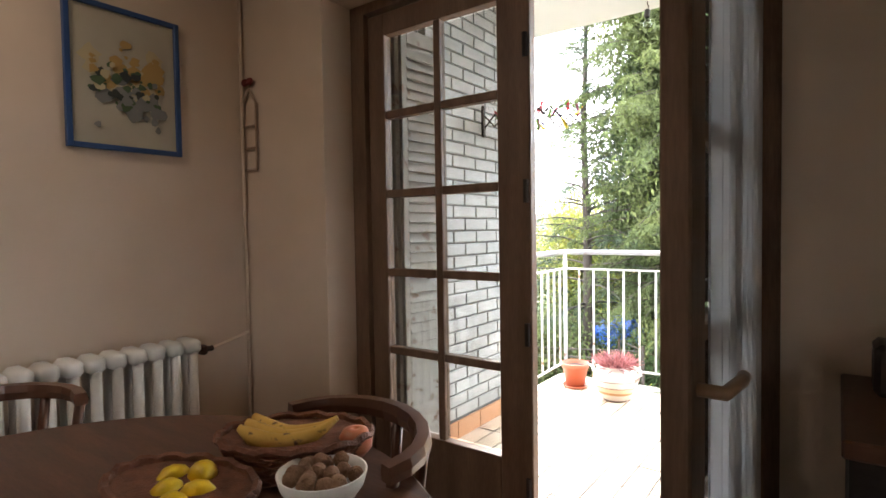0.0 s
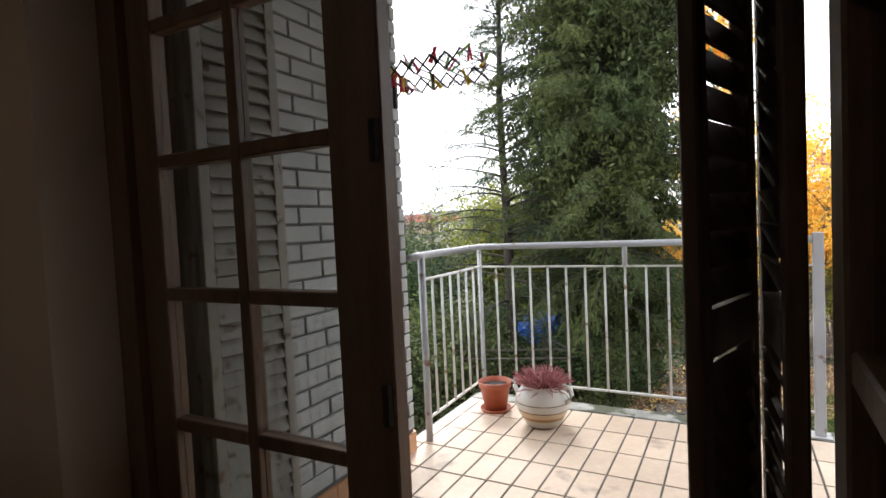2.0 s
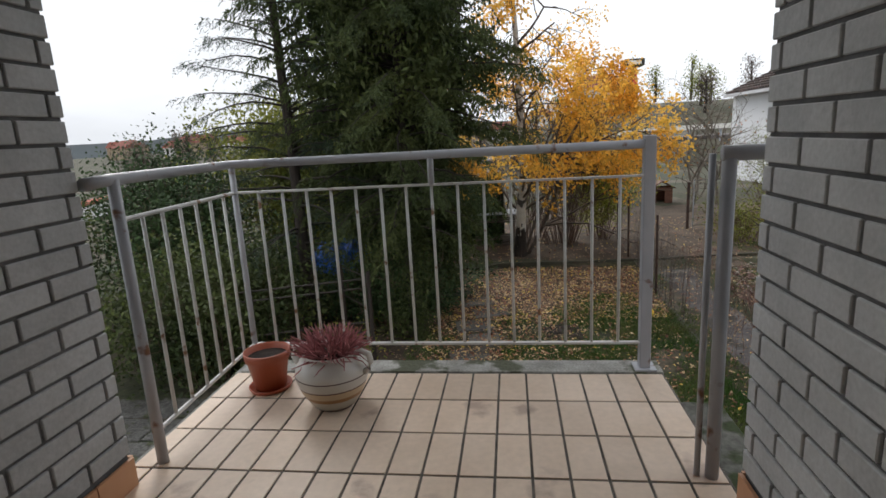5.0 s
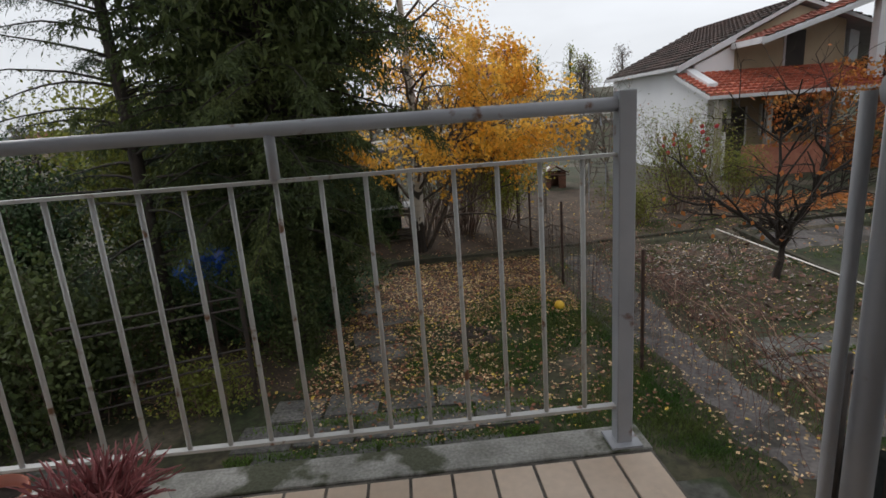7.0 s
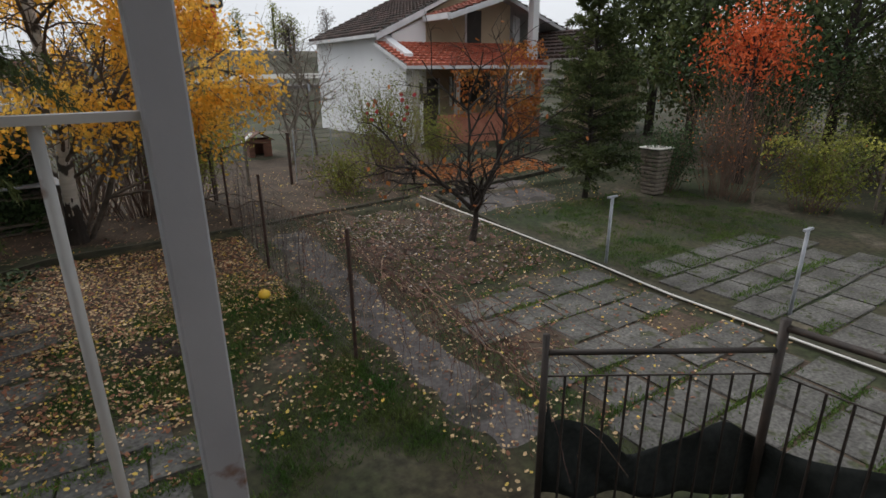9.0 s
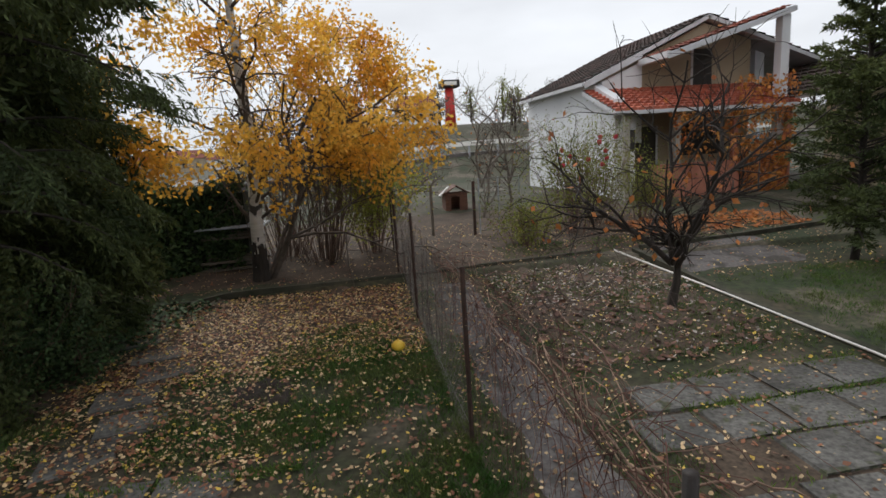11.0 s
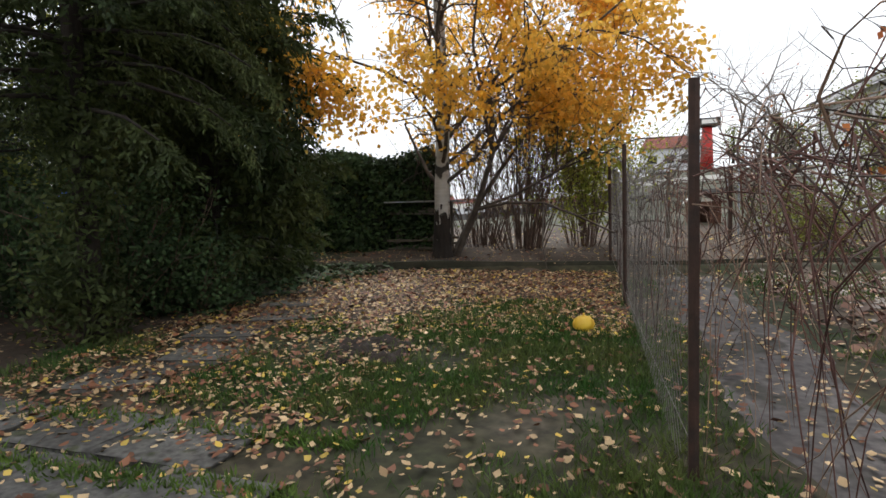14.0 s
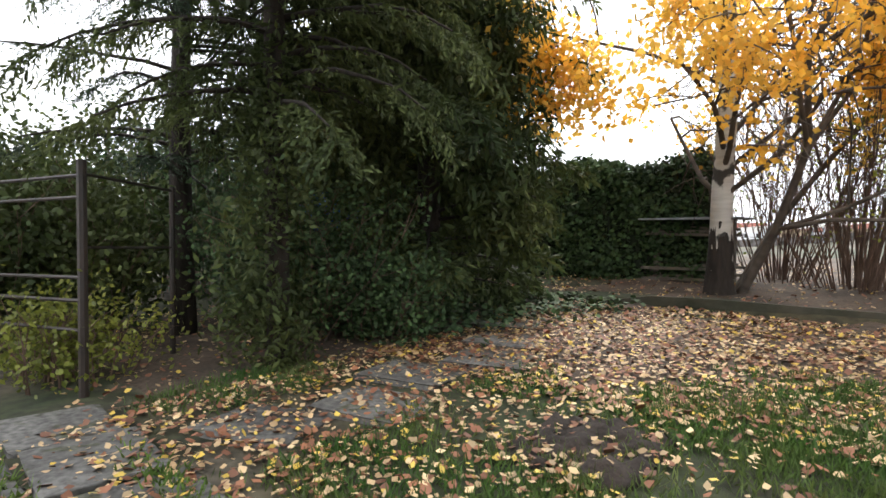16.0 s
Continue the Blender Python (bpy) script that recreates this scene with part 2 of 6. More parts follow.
def leaf(name, w, label, rs=0.09):
    """A french door leaf, hinge at the origin, reaching w along x; glazed 2 by 5."""
    e = empty(name, label=label, category="door")
    st, z0, zg, zt, t = 0.09, 0.02, 0.44, 2.17, 0.045
    c = (st + w - rs) / 2
    for i, (a, b) in enumerate((((0, z0), (st, zt)), ((w - rs, z0), (w, zt)))):
        B("stile", (a[0], -t / 2, a[1]), (b[0], t / 2, b[1]), WOODFRAME, e, 0.004)
    B("top_rail", (st, -t / 2, zt - 0.09), (w - rs, t / 2, zt), WOODFRAME, e, 0.003)
    B("bottom_rail", (st, -t / 2, z0), (w - rs, t / 2, zg), WOODFRAME, e, 0.003)
    p = (2.08 - zg) / 5
    B("glazing_bar", (c - 0.016, -t / 2 + 0.004, zg), (c + 0.016, t / 2 - 0.004, 2.08), WOODFRAME, e, 0.003)
    for i in range(1, 5):
        z = zg + p * i
        for x0, x1 in ((st, c - 0.016), (c + 0.016, w - rs)):
            B("glazing_bar", (x0, -t / 2 + 0.004, z - 0.016), (x1, t / 2 - 0.004, z + 0.016), WOODFRAME, e, 0.003)
    for i in range(5):
        for x0, x1 in ((st, c - 0.016), (c + 0.016, w - rs)):
            g = B("pane", (x0, -0.002, zg + p * i + 0.016), (x1, 0.002, zg + p * (i + 1) - 0.016), GLASS, e)
            g.visible_shadow = False
    return e


GLASS = bpy.data.materials.new("glass")
GLASS.use_nodes = True
_n, _l = GLASS.node_tree.nodes, GLASS.node_tree.links
_t, _g, _m = _n.new("ShaderNodeBsdfTransparent"), _n.new("ShaderNodeBsdfGlossy"), _n.new("ShaderNodeMixShader")
_t.inputs[0].default_value = (0.80, 0.82, 0.82, 1)
_g.inputs["Roughness"].default_value = 0.02
_m.inputs[0].default_value = 0.07
_l.new(_t.outputs[0], _m.inputs[1])
_l.new(_g.outputs[0], _m.inputs[2])
_l.new(_m.outputs[0], _n["Material Output"].inputs["Surface"])

door_left = leaf("french_door", 0.76, "closed brown wooden french door leaf with ten glass panes", 0.13)
door_left.location = (-1.02, 2.285, 0)
door_right = leaf("french_door", 0.66, "open brown wooden french door leaf with glass panes and net curtain")
door_right.location = (0.420, 2.095, 0)
door_right.rotation_euler = (0, 0, math.atan2(1.47 - 2.11, 0.400 - 0.420))
bm = bmesh.new()
box(bm, (OL, 2.24, 0), (-1.022, 2.33, OT))
box(bm, (OR - 0.045, 2.10, 0), (OR, 2.33, OT))
box(bm, (-1.022, 2.24, 2.18), (OR - 0.04, 2.33, OT))
S(part("door_frame", bm, WOODFRAME))


def shutter(x, y0, y1, angle=0, m=DARKWOOD):
    e = empty("shutter_panel", (x, y0, 0), "narrow brown louvred wooden shutter panel folded open beside the balcony door", "shutter", "folding shutter panels")
    w = y1 - y0
    B("stile", (-0.011, 0, 0.05), (0.011, 0.035, 2.15), m, e, 0.003)
    B("stile", (-0.011, w - 0.035, 0.05), (0.011, w, 2.15), m, e, 0.003)
    for z0, z1 in ((0.05, 0.13), (1.06, 1.12), (2.09, 2.15)):
        B("rail", (-0.011, 0.035, z0), (0.011, w - 0.035, z1), m, e)
    bm = bmesh.new()
    z = 0.16
    while z < 2.06:
        if not 1.03 < z < 1.14:
            q = Matrix.Translation((0, w / 2, z)) @ Matrix.Rotation(radians(66), 4, "Y") @ Matrix.Diagonal((0.054, w - 0.07, 0.006, 1))
            bmesh.ops.create_cube(bm, size=1, matrix=q)
        z += 0.045
    part("slat", bm, m, e, kind="stuff")
    e.rotation_euler = (0, 0, radians(angle))
    return e


for x, w, a in ((0.266, 0.22, -17), (0.370, 0.24, 4)):
    o = shutter(0, 0, w, a)
    o.location = (x, 2.12, 0)
for x, y, a in ((-1.07, 2.38, 3), (-1.03, 2.38, -4), (-0.985, 2.38, 3), (-0.945, 2.38, -6)):
    o = shutter(0, 0, 0.28, a, GREYWOOD)
    o.location = (x, y, 0)


# ---- terrace ----
BX0, BX1, BY1 = -1.33, 0.78, 4.97


def terrace():
    bm = bmesh.new()
    box(bm, (BX0 - 0.05, 2.42, -0.16), (BX1, BY1, -0.012))
    S(part("terrace_slab", bm, CONCRETE))


terrace()
WX0, WX1, WY0, WY1 = -1.27, 0.68, 2.95, 3.9


def rail():
    e = empty("balcony_railing", (0, 0, 0), "grey painted tubular steel railing with thin pale bars", "railing")

    def t(name, pts, r, m=RAILM, seg=10):
        bm = bmesh.new()
        tube(bm, pts, r, seg)
        smooth(part(name, bm, m, e))
    zt, zm, zb = 1.068, 0.928, 0.13
    ya, yb = 4.03, 4.875
    xl, xr = -1.25, 0.70
    t("handrail", [(xr - 0.02, yb, zt), (-1.278, yb, zt), (-1.255, ya, zt), (-1.25, 3.9, zt - 0.005)], 0.021)
    B("post", (xr - 0.025, yb - 0.025, 0), (xr + 0.025, yb + 0.025, 1.105), RAILM, e, 0.003)
    B("base_plate", (xr - 0.05, yb - 0.05, 0), (xr + 0.05, yb + 0.05, 0.008), RAILM, e)
    t("post", [(-1.25, ya, 0), (-1.25, ya, zt)], 0.021)
    t("post", [(-1.278, yb, zb), (-1.278, yb, zt)], 0.015)
    t("post", [(-0.288, yb, zm), (-0.288, yb, zt)], 0.015)
    for z in (zm, zb):
        B("rail", (-1.278, yb - 0.012, z - 0.005), (xr - 0.025, yb + 0.012, z + 0.005), RAILW, e)
        bm = bmesh.new()
        tube(bm, [(-1.278, yb, z), (-1.25, ya, z)], 0.009, 6)
        part("rail", bm, RAILW, e)
    n = 16
    for i in range(1, n):
        x = -1.278 + (xr + 1.278) * i / n
        t("bar", [(x, yb, zb), (x, yb, zm)], 0.0075, RAILW, 6)
    for i in range(1, 7):
        f = i / 7
        t("bar", [(-1.278 + 0.028 * f, yb - (yb - ya) * f, zb), (-1.278 + 0.028 * f, yb - (yb - ya) * f, zm)], 0.0075, RAILW, 6)
    t("post", [(xr + 0.02, ya, 0), (xr + 0.02, ya, 1.08)], 0.021)
    t("post", [(xr - 0.024, ya + 0.01, 0), (xr - 0.024, ya + 0.01, 1.06)], 0.010)
    t("handrail", [(xr, ya, 1.06), (xr + 0.35, ya - 0.02, 1.06)], 0.024)


rail()


# ---- trees ----
BARK = mat("dark_bark", (0.016, 0.012, 0.010), (0.042, 0.032, 0.025), 0.95, 8.0, 0.5, stretch=(3, 3, 0.6))
BARK2 = mat("branch_bark", (0.05, 0.038, 0.03), (0.12, 0.095, 0.075), 0.9, 8.0, 0.3)
BIRCHBARK = mat("birch_bark", (0.50, 0.47, 0.42), (0.62, 0.59, 0.54), 0.8, 6.0, 0.4, stretch=(0.7, 0.7, 5), spots=(6, 0.53, (0.05, 0.045, 0.04)))
CONIFER = mat("conifer_foliage", (0.026, 0.045, 0.011), (0.086, 0.105, 0.028), 0.8, 0.9, island=0.45, trans=0.25)
SPRUCEF = mat("spruce_needles", (0.015, 0.032, 0.014), (0.035, 0.06, 0.025), 0.7, 1.0, island=0.4, trans=0.1)
YELLOWLEAF = mat("birch_leaf", (0.78, 0.40, 0.04), (0.90, 0.60, 0.12), 0.6, 1.3, island=0.25, trans=0.62)
rng = np.random.default_rng(4)


def cards(P, D, N, ln, wd):
    """Rhombic blades at points P along D, about normals N; lengths ln, widths wd."""
    n = len(P)
    D = D / (np.linalg.norm(D, axis=1)[:, None] + 1e-9)
    W = np.cross(D, N)
    W /= (np.linalg.norm(W, axis=1)[:, None] + 1e-9)
    ln, wd = np.broadcast_to(ln, n)[:, None], np.broadcast_to(wd, n)[:, None]
    V = np.stack([P, P + D * ln * 0.45 + W * wd / 2, P + D * ln, P + D * ln * 0.45 - W * wd / 2], 1).reshape(-1, 3)
    return V, np.arange(4 * n).reshape(-1, 4)


def branch_pts(p0, d, length, n, droop, wob=0.1):
    pts, p, d = [p0], p0.copy(), d / np.linalg.norm(d)
    for i in range(n):
        d = d + np.array([0, 0, -droop / n]) + rng.normal(0, wob / n, 3)
        d = d / np.linalg.norm(d)
        p = p + d * length / n
        pts.append(p)
    return np.array(pts)


def _col(f, taper):
    """Outline of a crown: 1 at its widest, 0 at the tip."""
    return min(1, 0.55 + 2.5 * f) * (1 - f) ** taper


def conifer(name, x, y, h, r, material, label, z_low=0.4, dense=1.0, droop=0.9, frond=0.17, wide=0.02, spread=0.5, taper=0.8, tr=0.12, sprays=42, m=8, fill=0, fill_low=0.5, skirt=0):
    e = empty(name, (x, y, gz(x, y)), label, "tree")
    bm = bmesh.new()
    tube(bm, [(0.03 * math.sin(i), 0.03 * math.cos(i * 2), h * i / 8 - 0.1) for i in range(9)], [tr * (1 - i / 9) + 0.01 for i in range(9)], 9)
    nb = int(h * 15 * dense)
    PP, DD = [], []
    for b in range(nb):
        f = (b + rng.random()) / nb
        z = z_low + (h - z_low) * f
        L = r * _col(f, taper) * (0.7 + 0.4 * rng.random()) + 0.15
        a = rng.random() * 2 * math.pi
        d = np.array([math.cos(a), math.sin(a), 0.25 + 0.5 * f])
        pts = branch_pts(np.array([0, 0, z]), d, L, 6, droop * (1 - 0.5 * f), 0.5)
        tube(bm, [tuple(q) for q in pts[:-1]], [0.02 * (1 - k / 6) * (1 - f * 0.6) + 0.003 for k in range(6)], 4, False)
        k = int(sprays * L + 6)
        s = rng.random(k) ** 0.7 * 0.9 + 0.1
        idx = np.minimum((s * 6).astype(int), 5)
        base = pts[idx] + (pts[idx + 1] - pts[idx]) * (s * 6 - idx)[:, None]
        # side shoots
        side = np.cross(pts[idx + 1] - pts[idx], [0, 0, 1])
        side /= np.linalg.norm(side, axis=1)[:, None]
        sd = side * rng.choice([-1, 1], k)[:, None] * (0.5 + rng.random(k)[:, None]) + (pts[idx + 1] - pts[idx]) / (L / 6) * 0.8 + np.stack([np.zeros(k), np.zeros(k), rng.normal(-0.3 * droop, 0.25, k)], 1)
        sd /= np.linalg.norm(sd, axis=1)[:, None]
        sl = spread * (0.3 + 0.7 * rng.random(k)) * (1.15 - 0.6 * s) * min(1, L)
        for j in range(m):
            u = (j + 0.5) / m
            q = base + sd * (sl * u)[:, None] + np.array([0, 0, -1.0]) * (droop * 0.12 * u * u)
            PP.append(q)
            DD.append(sd * 0.7 + rng.normal(0, 0.45, (k, 3)) + np.array([0, 0, -0.45 * droop]))
    smooth(part("trunk", bm, BARK, e))
    P, D = np.concatenate(PP), np.concatenate(DD)
    ln, wd = frond * (0.6 + 0.8 * rng.random(len(P))), wide * (0.7 + 0.6 * rng.random(len(P)))
    if fill:
        # clumps of sprays inside the crown, hanging in vertical folds
        k = 260
        f = rng.random(k) ** 0.8
        z = fill_low + (h - fill_low) * f * 0.9
        a = rng.random(k) * 2 * math.pi
        q = r * np.array([_col(v, taper) for v in f]) * (0.25 + 0.5 * rng.random(k)) * np.clip(0.45 + (z - fill_low) / 2.0, 0, 1)
        C = np.stack([q * np.cos(a), q * np.sin(a), z], 1)
        I = rng.integers(0, k, fill)
        Q = C[I] + rng.normal(0, 1, (fill, 3)) * np.array([0.17, 0.17, 0.30])
        P, D = np.concatenate([P, Q]), np.concatenate([D, rng.normal(0, 0.5, (fill, 3)) + np.array([0, 0, -0.5])])
        ln = np.concatenate([ln, 0.12 * (0.6 + 0.8 * rng.random(fill))])
        wd = np.concatenate([wd, 0.035 * (0.6 + 0.8 * rng.random(fill))])
    if skirt:
        # shoots and ivy round the lower trunk
        k = 60
        z = 0.1 + 2.3 * rng.random(k)
        a = rng.random(k) * 2 * math.pi
        q = (0.08 + 0.3 * rng.random(k)) * np.clip(1.5 - z / 1.7, 0.25, 1)
        C = np.stack([q * np.cos(a), q * np.sin(a), z], 1)
        Q = C[rng.integers(0, k, skirt)] + rng.normal(0, 1, (skirt, 3)) * np.array([0.10, 0.10, 0.16])
        Q[:, 2] = np.maximum(Q[:, 2], 0.02)
        P, D = np.concatenate([P, Q]), np.concatenate([D, rng.normal(0, 0.6, (skirt, 3))])
        ln = np.concatenate([ln, 0.07 * (0.6 + 0.8 * rng.random(skirt))])
        wd = np.concatenate([wd, 0.025 * (0.6 + 0.8 * rng.random(skirt))])
    V, F = cards(P, D, rng.normal(0, 1, P.shape), ln, wd)
    raw("crown", V, F, material, e, kind="stuff")
    return e



def twig_tree(name, x, y, label, trunk, stems, bark, leafm, leaves, leaf_size, droop=0.3, depth=3, spread=0.75, clus=0.18, seedv=1, low=0.3, trunkpts=None, r0=0.1, bare=0.0):
    """A broad-leaved tree: stems that fork again and again, twigs, and leaves round the last twigs."""
    R = np.random.default_rng(seedv)
    e = empty(name, (x, y, gz(x, y)), label, "tree")
    bm = bmesh.new()
    tips = []

    def grow(p, d, L, r, lev):
        n = 4
        pts, q = [p], p
        for i in range(n):
            d = d + R.normal(0, 0.16, 3) + np.array([0, 0, 0.05 if lev < 2 else -droop * 0.3])
            d = d / np.linalg.norm(d)
            q = q + d * L / n
            pts.append(q)
        tube(bm, [tuple(a) for a in pts], [r * (1 - 0.5 * i / n) for i in range(n + 1)], 6 if lev < 2 else 4, False)
        if lev >= depth:
            tips.extend(pts[1:])
            return
        for c in range(R.integers(3, 5) if lev else 6):
            i = R.integers(1, n + 1)
            a = R.normal(0, 1, 3)
            a -= d * (a @ d)
            a /= np.linalg.norm(a)
            nd = d * (1 - spread * 0.5) + a * spread + np.array([0, 0, 0.12])
            grow(pts[i], nd / np.linalg.norm(nd), L * (0.55 + 0.2 * R.random()), max(r * 0.5, 0.004), lev + 1)

    for (p, d, L, r) in stems:
        grow(np.array(p, float), np.array(d, float), L, r, 0)
    if trunkpts:
        for i in range(2, len(trunkpts)):
            for c in range(5):
                a = R.random() * 6.28
                f = R.random()
                p = np.array(trunkpts[i - 1]) * (1 - f) + np.array(trunkpts[i]) * f
                L = max(0.5, 1.7 * (1 - 0.75 * i / len(trunkpts)))
                grow(p, np.array([math.cos(a), math.sin(a), 0.7]), L, r0 * 0.25, 1)
    smooth(part("branch" if trunkpts else "trunk", bm, BARK2 if trunkpts else bark, e, kind="stuff" if trunkpts else ""))
    if trunkpts:
        bm = bmesh.new()
        tube(bm, trunkpts, [r0 * (1 - 0.8 * i / (len(trunkpts) - 1)) for i in range(len(trunkpts))], 12)
        smooth(part("trunk", bm, bark, e))
    if leaves:
        T = np.array(tips)
        T = T[np.hypot(T[:, 0], T[:, 1]) > bare * np.clip(1.6 - T[:, 2] / 5, 0, 1)]
        if bare:
            T = T[(T[:, 2] - 1.25) > R.random(len(T)) * 1.1]
        gap = np.array([noise.noise(Vector(p) * 1.3) for p in T])
        T = T[gap > (-0.02 if bare else -9)]
        I = R.integers(0, len(T), leaves)
        P = T[I] + R.normal(0, clus, (leaves, 3)) * np.array([1, 1, 1.2])
        D = R.normal(0, 1, (leaves, 3)) + np.array([0, 0, -0.6])
        V, F = cards(P, D, R.normal(0, 1, (leaves, 3)), leaf_size * (0.7 + 0.6 * R.random(leaves)), leaf_size * 0.75)
        raw("crown", V, F, leafm, e, kind="stuff")
    return e



# ---- trees and shrubs ----
conifer("cypress_tree", -1.5, 10.2, 13.0, 2.3, CONIFER, "tall dense dark green cypress with drooping sprays beside the lawn", 1.75, 1.7, 0.95, 0.062, 0.015, 0.42, taper=0.42, tr=0.075, sprays=34, m=11, fill=85000, fill_low=2.7, skirt=7000)
conifer("cypress_tree", -1.95, 12.2, 11.0, 1.8, CONIFER, "dense dark green cypress behind the taller one", 0.2, 1.4, 0.8, 0.10, 0.028, 0.45, taper=0.45, sprays=40, m=8, fill=80000, fill_low=0.1)
conifer("spruce_tree", -3.2, 10.25, 8.6, 1.9, SPRUCEF, "slender sparse spruce with drooping twigs beside the cypress", 1.4, 1.0, 0.7, 0.05, 0.010, 0.4, tr=0.1, sprays=30, m=9)
conifer("spruce_tree", 9.95, 12.4, 4.8, 1.35, CONIFER, "small green spruce on the lawn by the slatted bin", 0.5, 2.4, 0.3, 0.085, 0.026, 0.35, tr=0.06, sprays=40, m=6)
OLIVE = mat("bush_leaf", (0.10, 0.13, 0.02), (0.26, 0.27, 0.045), 0.6, 1.5, island=0.35, trans=0.35)
LIMEL = mat("yellow_green_leaf", (0.20, 0.24, 0.03), (0.42, 0.42, 0.06), 0.6, 1.5, island=0.3, trans=0.35)
HEDGEL = mat("ivy_leaf", (0.02, 0.045, 0.012), (0.05, 0.09, 0.025), 0.8, 1.5, island=0.45)
ORANGEL = mat("dry_leaf", (0.35, 0.10, 0.03), (0.55, 0.22, 0.06), 0.7, 2.0, island=0.35, trans=0.3)
CREEPL = mat("creeper_leaf", (0.50, 0.16, 0.05), (0.72, 0.38, 0.10), 0.7, 2.0, island=0.3, trans=0.45)
REDL = mat("red_leaf", (0.50, 0.07, 0.02), (0.70, 0.16, 0.04), 0.7, 2.0, island=0.3, trans=0.3)
TWIG = mat("twig_bark", (0.09, 0.055, 0.04), (0.17, 0.11, 0.08), 0.9, 9.0, 0.3)
GREYTWIG = mat("grey_twig", (0.10, 0.085, 0.07), (0.18, 0.15, 0.12), 0.9, 9.0, 0.3)
twig_tree("birch_tree", 0.25, 14.37, "birch with white bark and thinning golden yellow leaves", None, [
    ((0.15, 0.1, -0.05), (0.22, 0.2, 1), 3.3, 0.05), ((0.1, 0.2, 0), (0.3, 0.25, 1), 3.3, 0.04), ((0.0, 0.1, 1.6), (0.6, 0.0, 0.8), 2.0, 0.03), ((0.0, 0.1, 1.3), (0.9, -0.2, 0.55), 2.2, 0.028), ((0.0, 0.1, 2.2), (-0.8, 0.1, 0.8), 2.0, 0.028)],
    BIRCHBARK, YELLOWLEAF, 30000, 0.076, 0.7, 3, 0.75, 0.12, 3,
    trunkpts=[(0, 0, -0.1), (0.03, -0.08, 1.0), (0.11, -0.2, 2.1), (0.05, -0.1, 3.4), (0.0, 0, 4.8), (-0.1, 0, 6.4), (-0.1, 0, 8.6)], r0=0.125, bare=1.15)
twig_tree("fruit_tree", 5.95, 11.35, "small nearly bare fruit tree with a few hanging orange leaves", None,
          [((0, 0, 0.6), (-0.7, 0.3, 0.8), 1.4, 0.045), ((0, 0, 0.65), (0.8, -0.1, 0.6), 1.5, 0.05), ((0, 0, 0.7), (0.1, 0.5, 1), 1.6, 0.04), ((0, 0, 0.6), (-0.2, -0.6, 0.9), 1.3, 0.04), ((0, 0, -0.05), (0.02, 0, 1), 0.8, 0.07)],
          BARK, ORANGEL, 90, 0.10, 0.1, 3, 0.75, 0.06, 7)


def shrub(name, x, y, label, n, h, r, bark, leafm, leaves, size, seedv, r0=0.008, z0=0.2):
    """A shrub of n upright stems from one foot."""
    R = np.random.default_rng(seedv)
    e = empty(name, (x, y, gz(x, y)), label, "shrub")
    bm = bmesh.new()
    tips = []
    for i in range(n):
        a, b = R.random() * 6.28, R.random()
        p = np.array([math.cos(a) * r * 0.35 * b, math.sin(a) * r * 0.35 * b, -0.05])
        d = np.array([math.cos(a) * 0.45 * b, math.sin(a) * 0.45 * b, 1.0])
        L = h * (0.6 + 0.4 * R.random())
        pts = [p]
        for k in range(6):
            d = d + R.normal(0, 0.09, 3)
            p = p + d / np.linalg.norm(d) * L / 6
            pts.append(p)
        tube(bm, [tuple(q) for q in pts], [r0 * (1 - k / 8) for k in range(7)], 4, False)
        tips += pts[2:]
        for k in range(5):
            q = pts[R.integers(2, 7)]
            dd = d + R.normal(0, 0.5, 3)
            dd /= np.linalg.norm(dd)
            tube(bm, [tuple(q), tuple(q + dd * 0.15 * h + R.normal(0, 0.02, 3)), tuple(q + dd * 0.3 * h)], [r0 * 0.5, r0 * 0.4, 0.002], 3, False)
            tips += [q + dd * 0.15 * h, q + dd * 0.3 * h]
    part("stem", bm, bark, e, kind="stuff")
    if leaves:
        T = np.array(tips)
        P = T[R.integers(0, len(T), leaves)] + R.normal(0, 0.09 * r + 0.03, (leaves, 3))
        P[:, 2] = np.maximum(P[:, 2], z0 * R.random(leaves))
        V, F = cards(P, R.normal(0, 1, (leaves, 3)), R.normal(0, 1, (leaves, 3)), size * (0.7 + 0.6 * R.random(leaves)), size * 0.6)
        raw("foliage", V, F, leafm, e, kind="stuff")
    return e


shrub("shrub", 1.3, 15.4, "tall brown many-stemmed shrub behind the birch", 90, 3.5, 1.2, TWIG, OLIVE, 1500, 0.05, 11)
shrub("shrub", 0.5, 16.0, "brown many-stemmed shrub behind the birch", 60, 3.0, 1.2, TWIG, OLIVE, 900, 0.05, 15)
shrub("shrub", 2.2, 15.8, "yellow-green leafy shrub beside the wire fence", 50, 2.2, 1.0, TWIG, LIMEL, 9000, 0.055, 12)
shrub("shrub", 6.6, 15.9, "olive rose bush with thin canes before the white house", 50, 2.1, 1.3, TWIG, OLIVE, 4200, 0.05, 13)
shrub("shrub", 8.7, 16.9, "low olive rose bush with brown canes before the white house", 40, 1.3, 1.1, TWIG, OLIVE, 3000, 0.05, 50)
shrub("shrub", 5.2, 15.2, "low olive undergrowth behind the stone kerb", 40, 0.9, 1.1, TWIG, OLIVE, 2600, 0.05, 51)
shrub("shrub", 13.0, 10.9, "tangled brown leafless shrub by the far lawn", 90, 2.7, 1.7, TWIG, ORANGEL, 500, 0.06, 52)
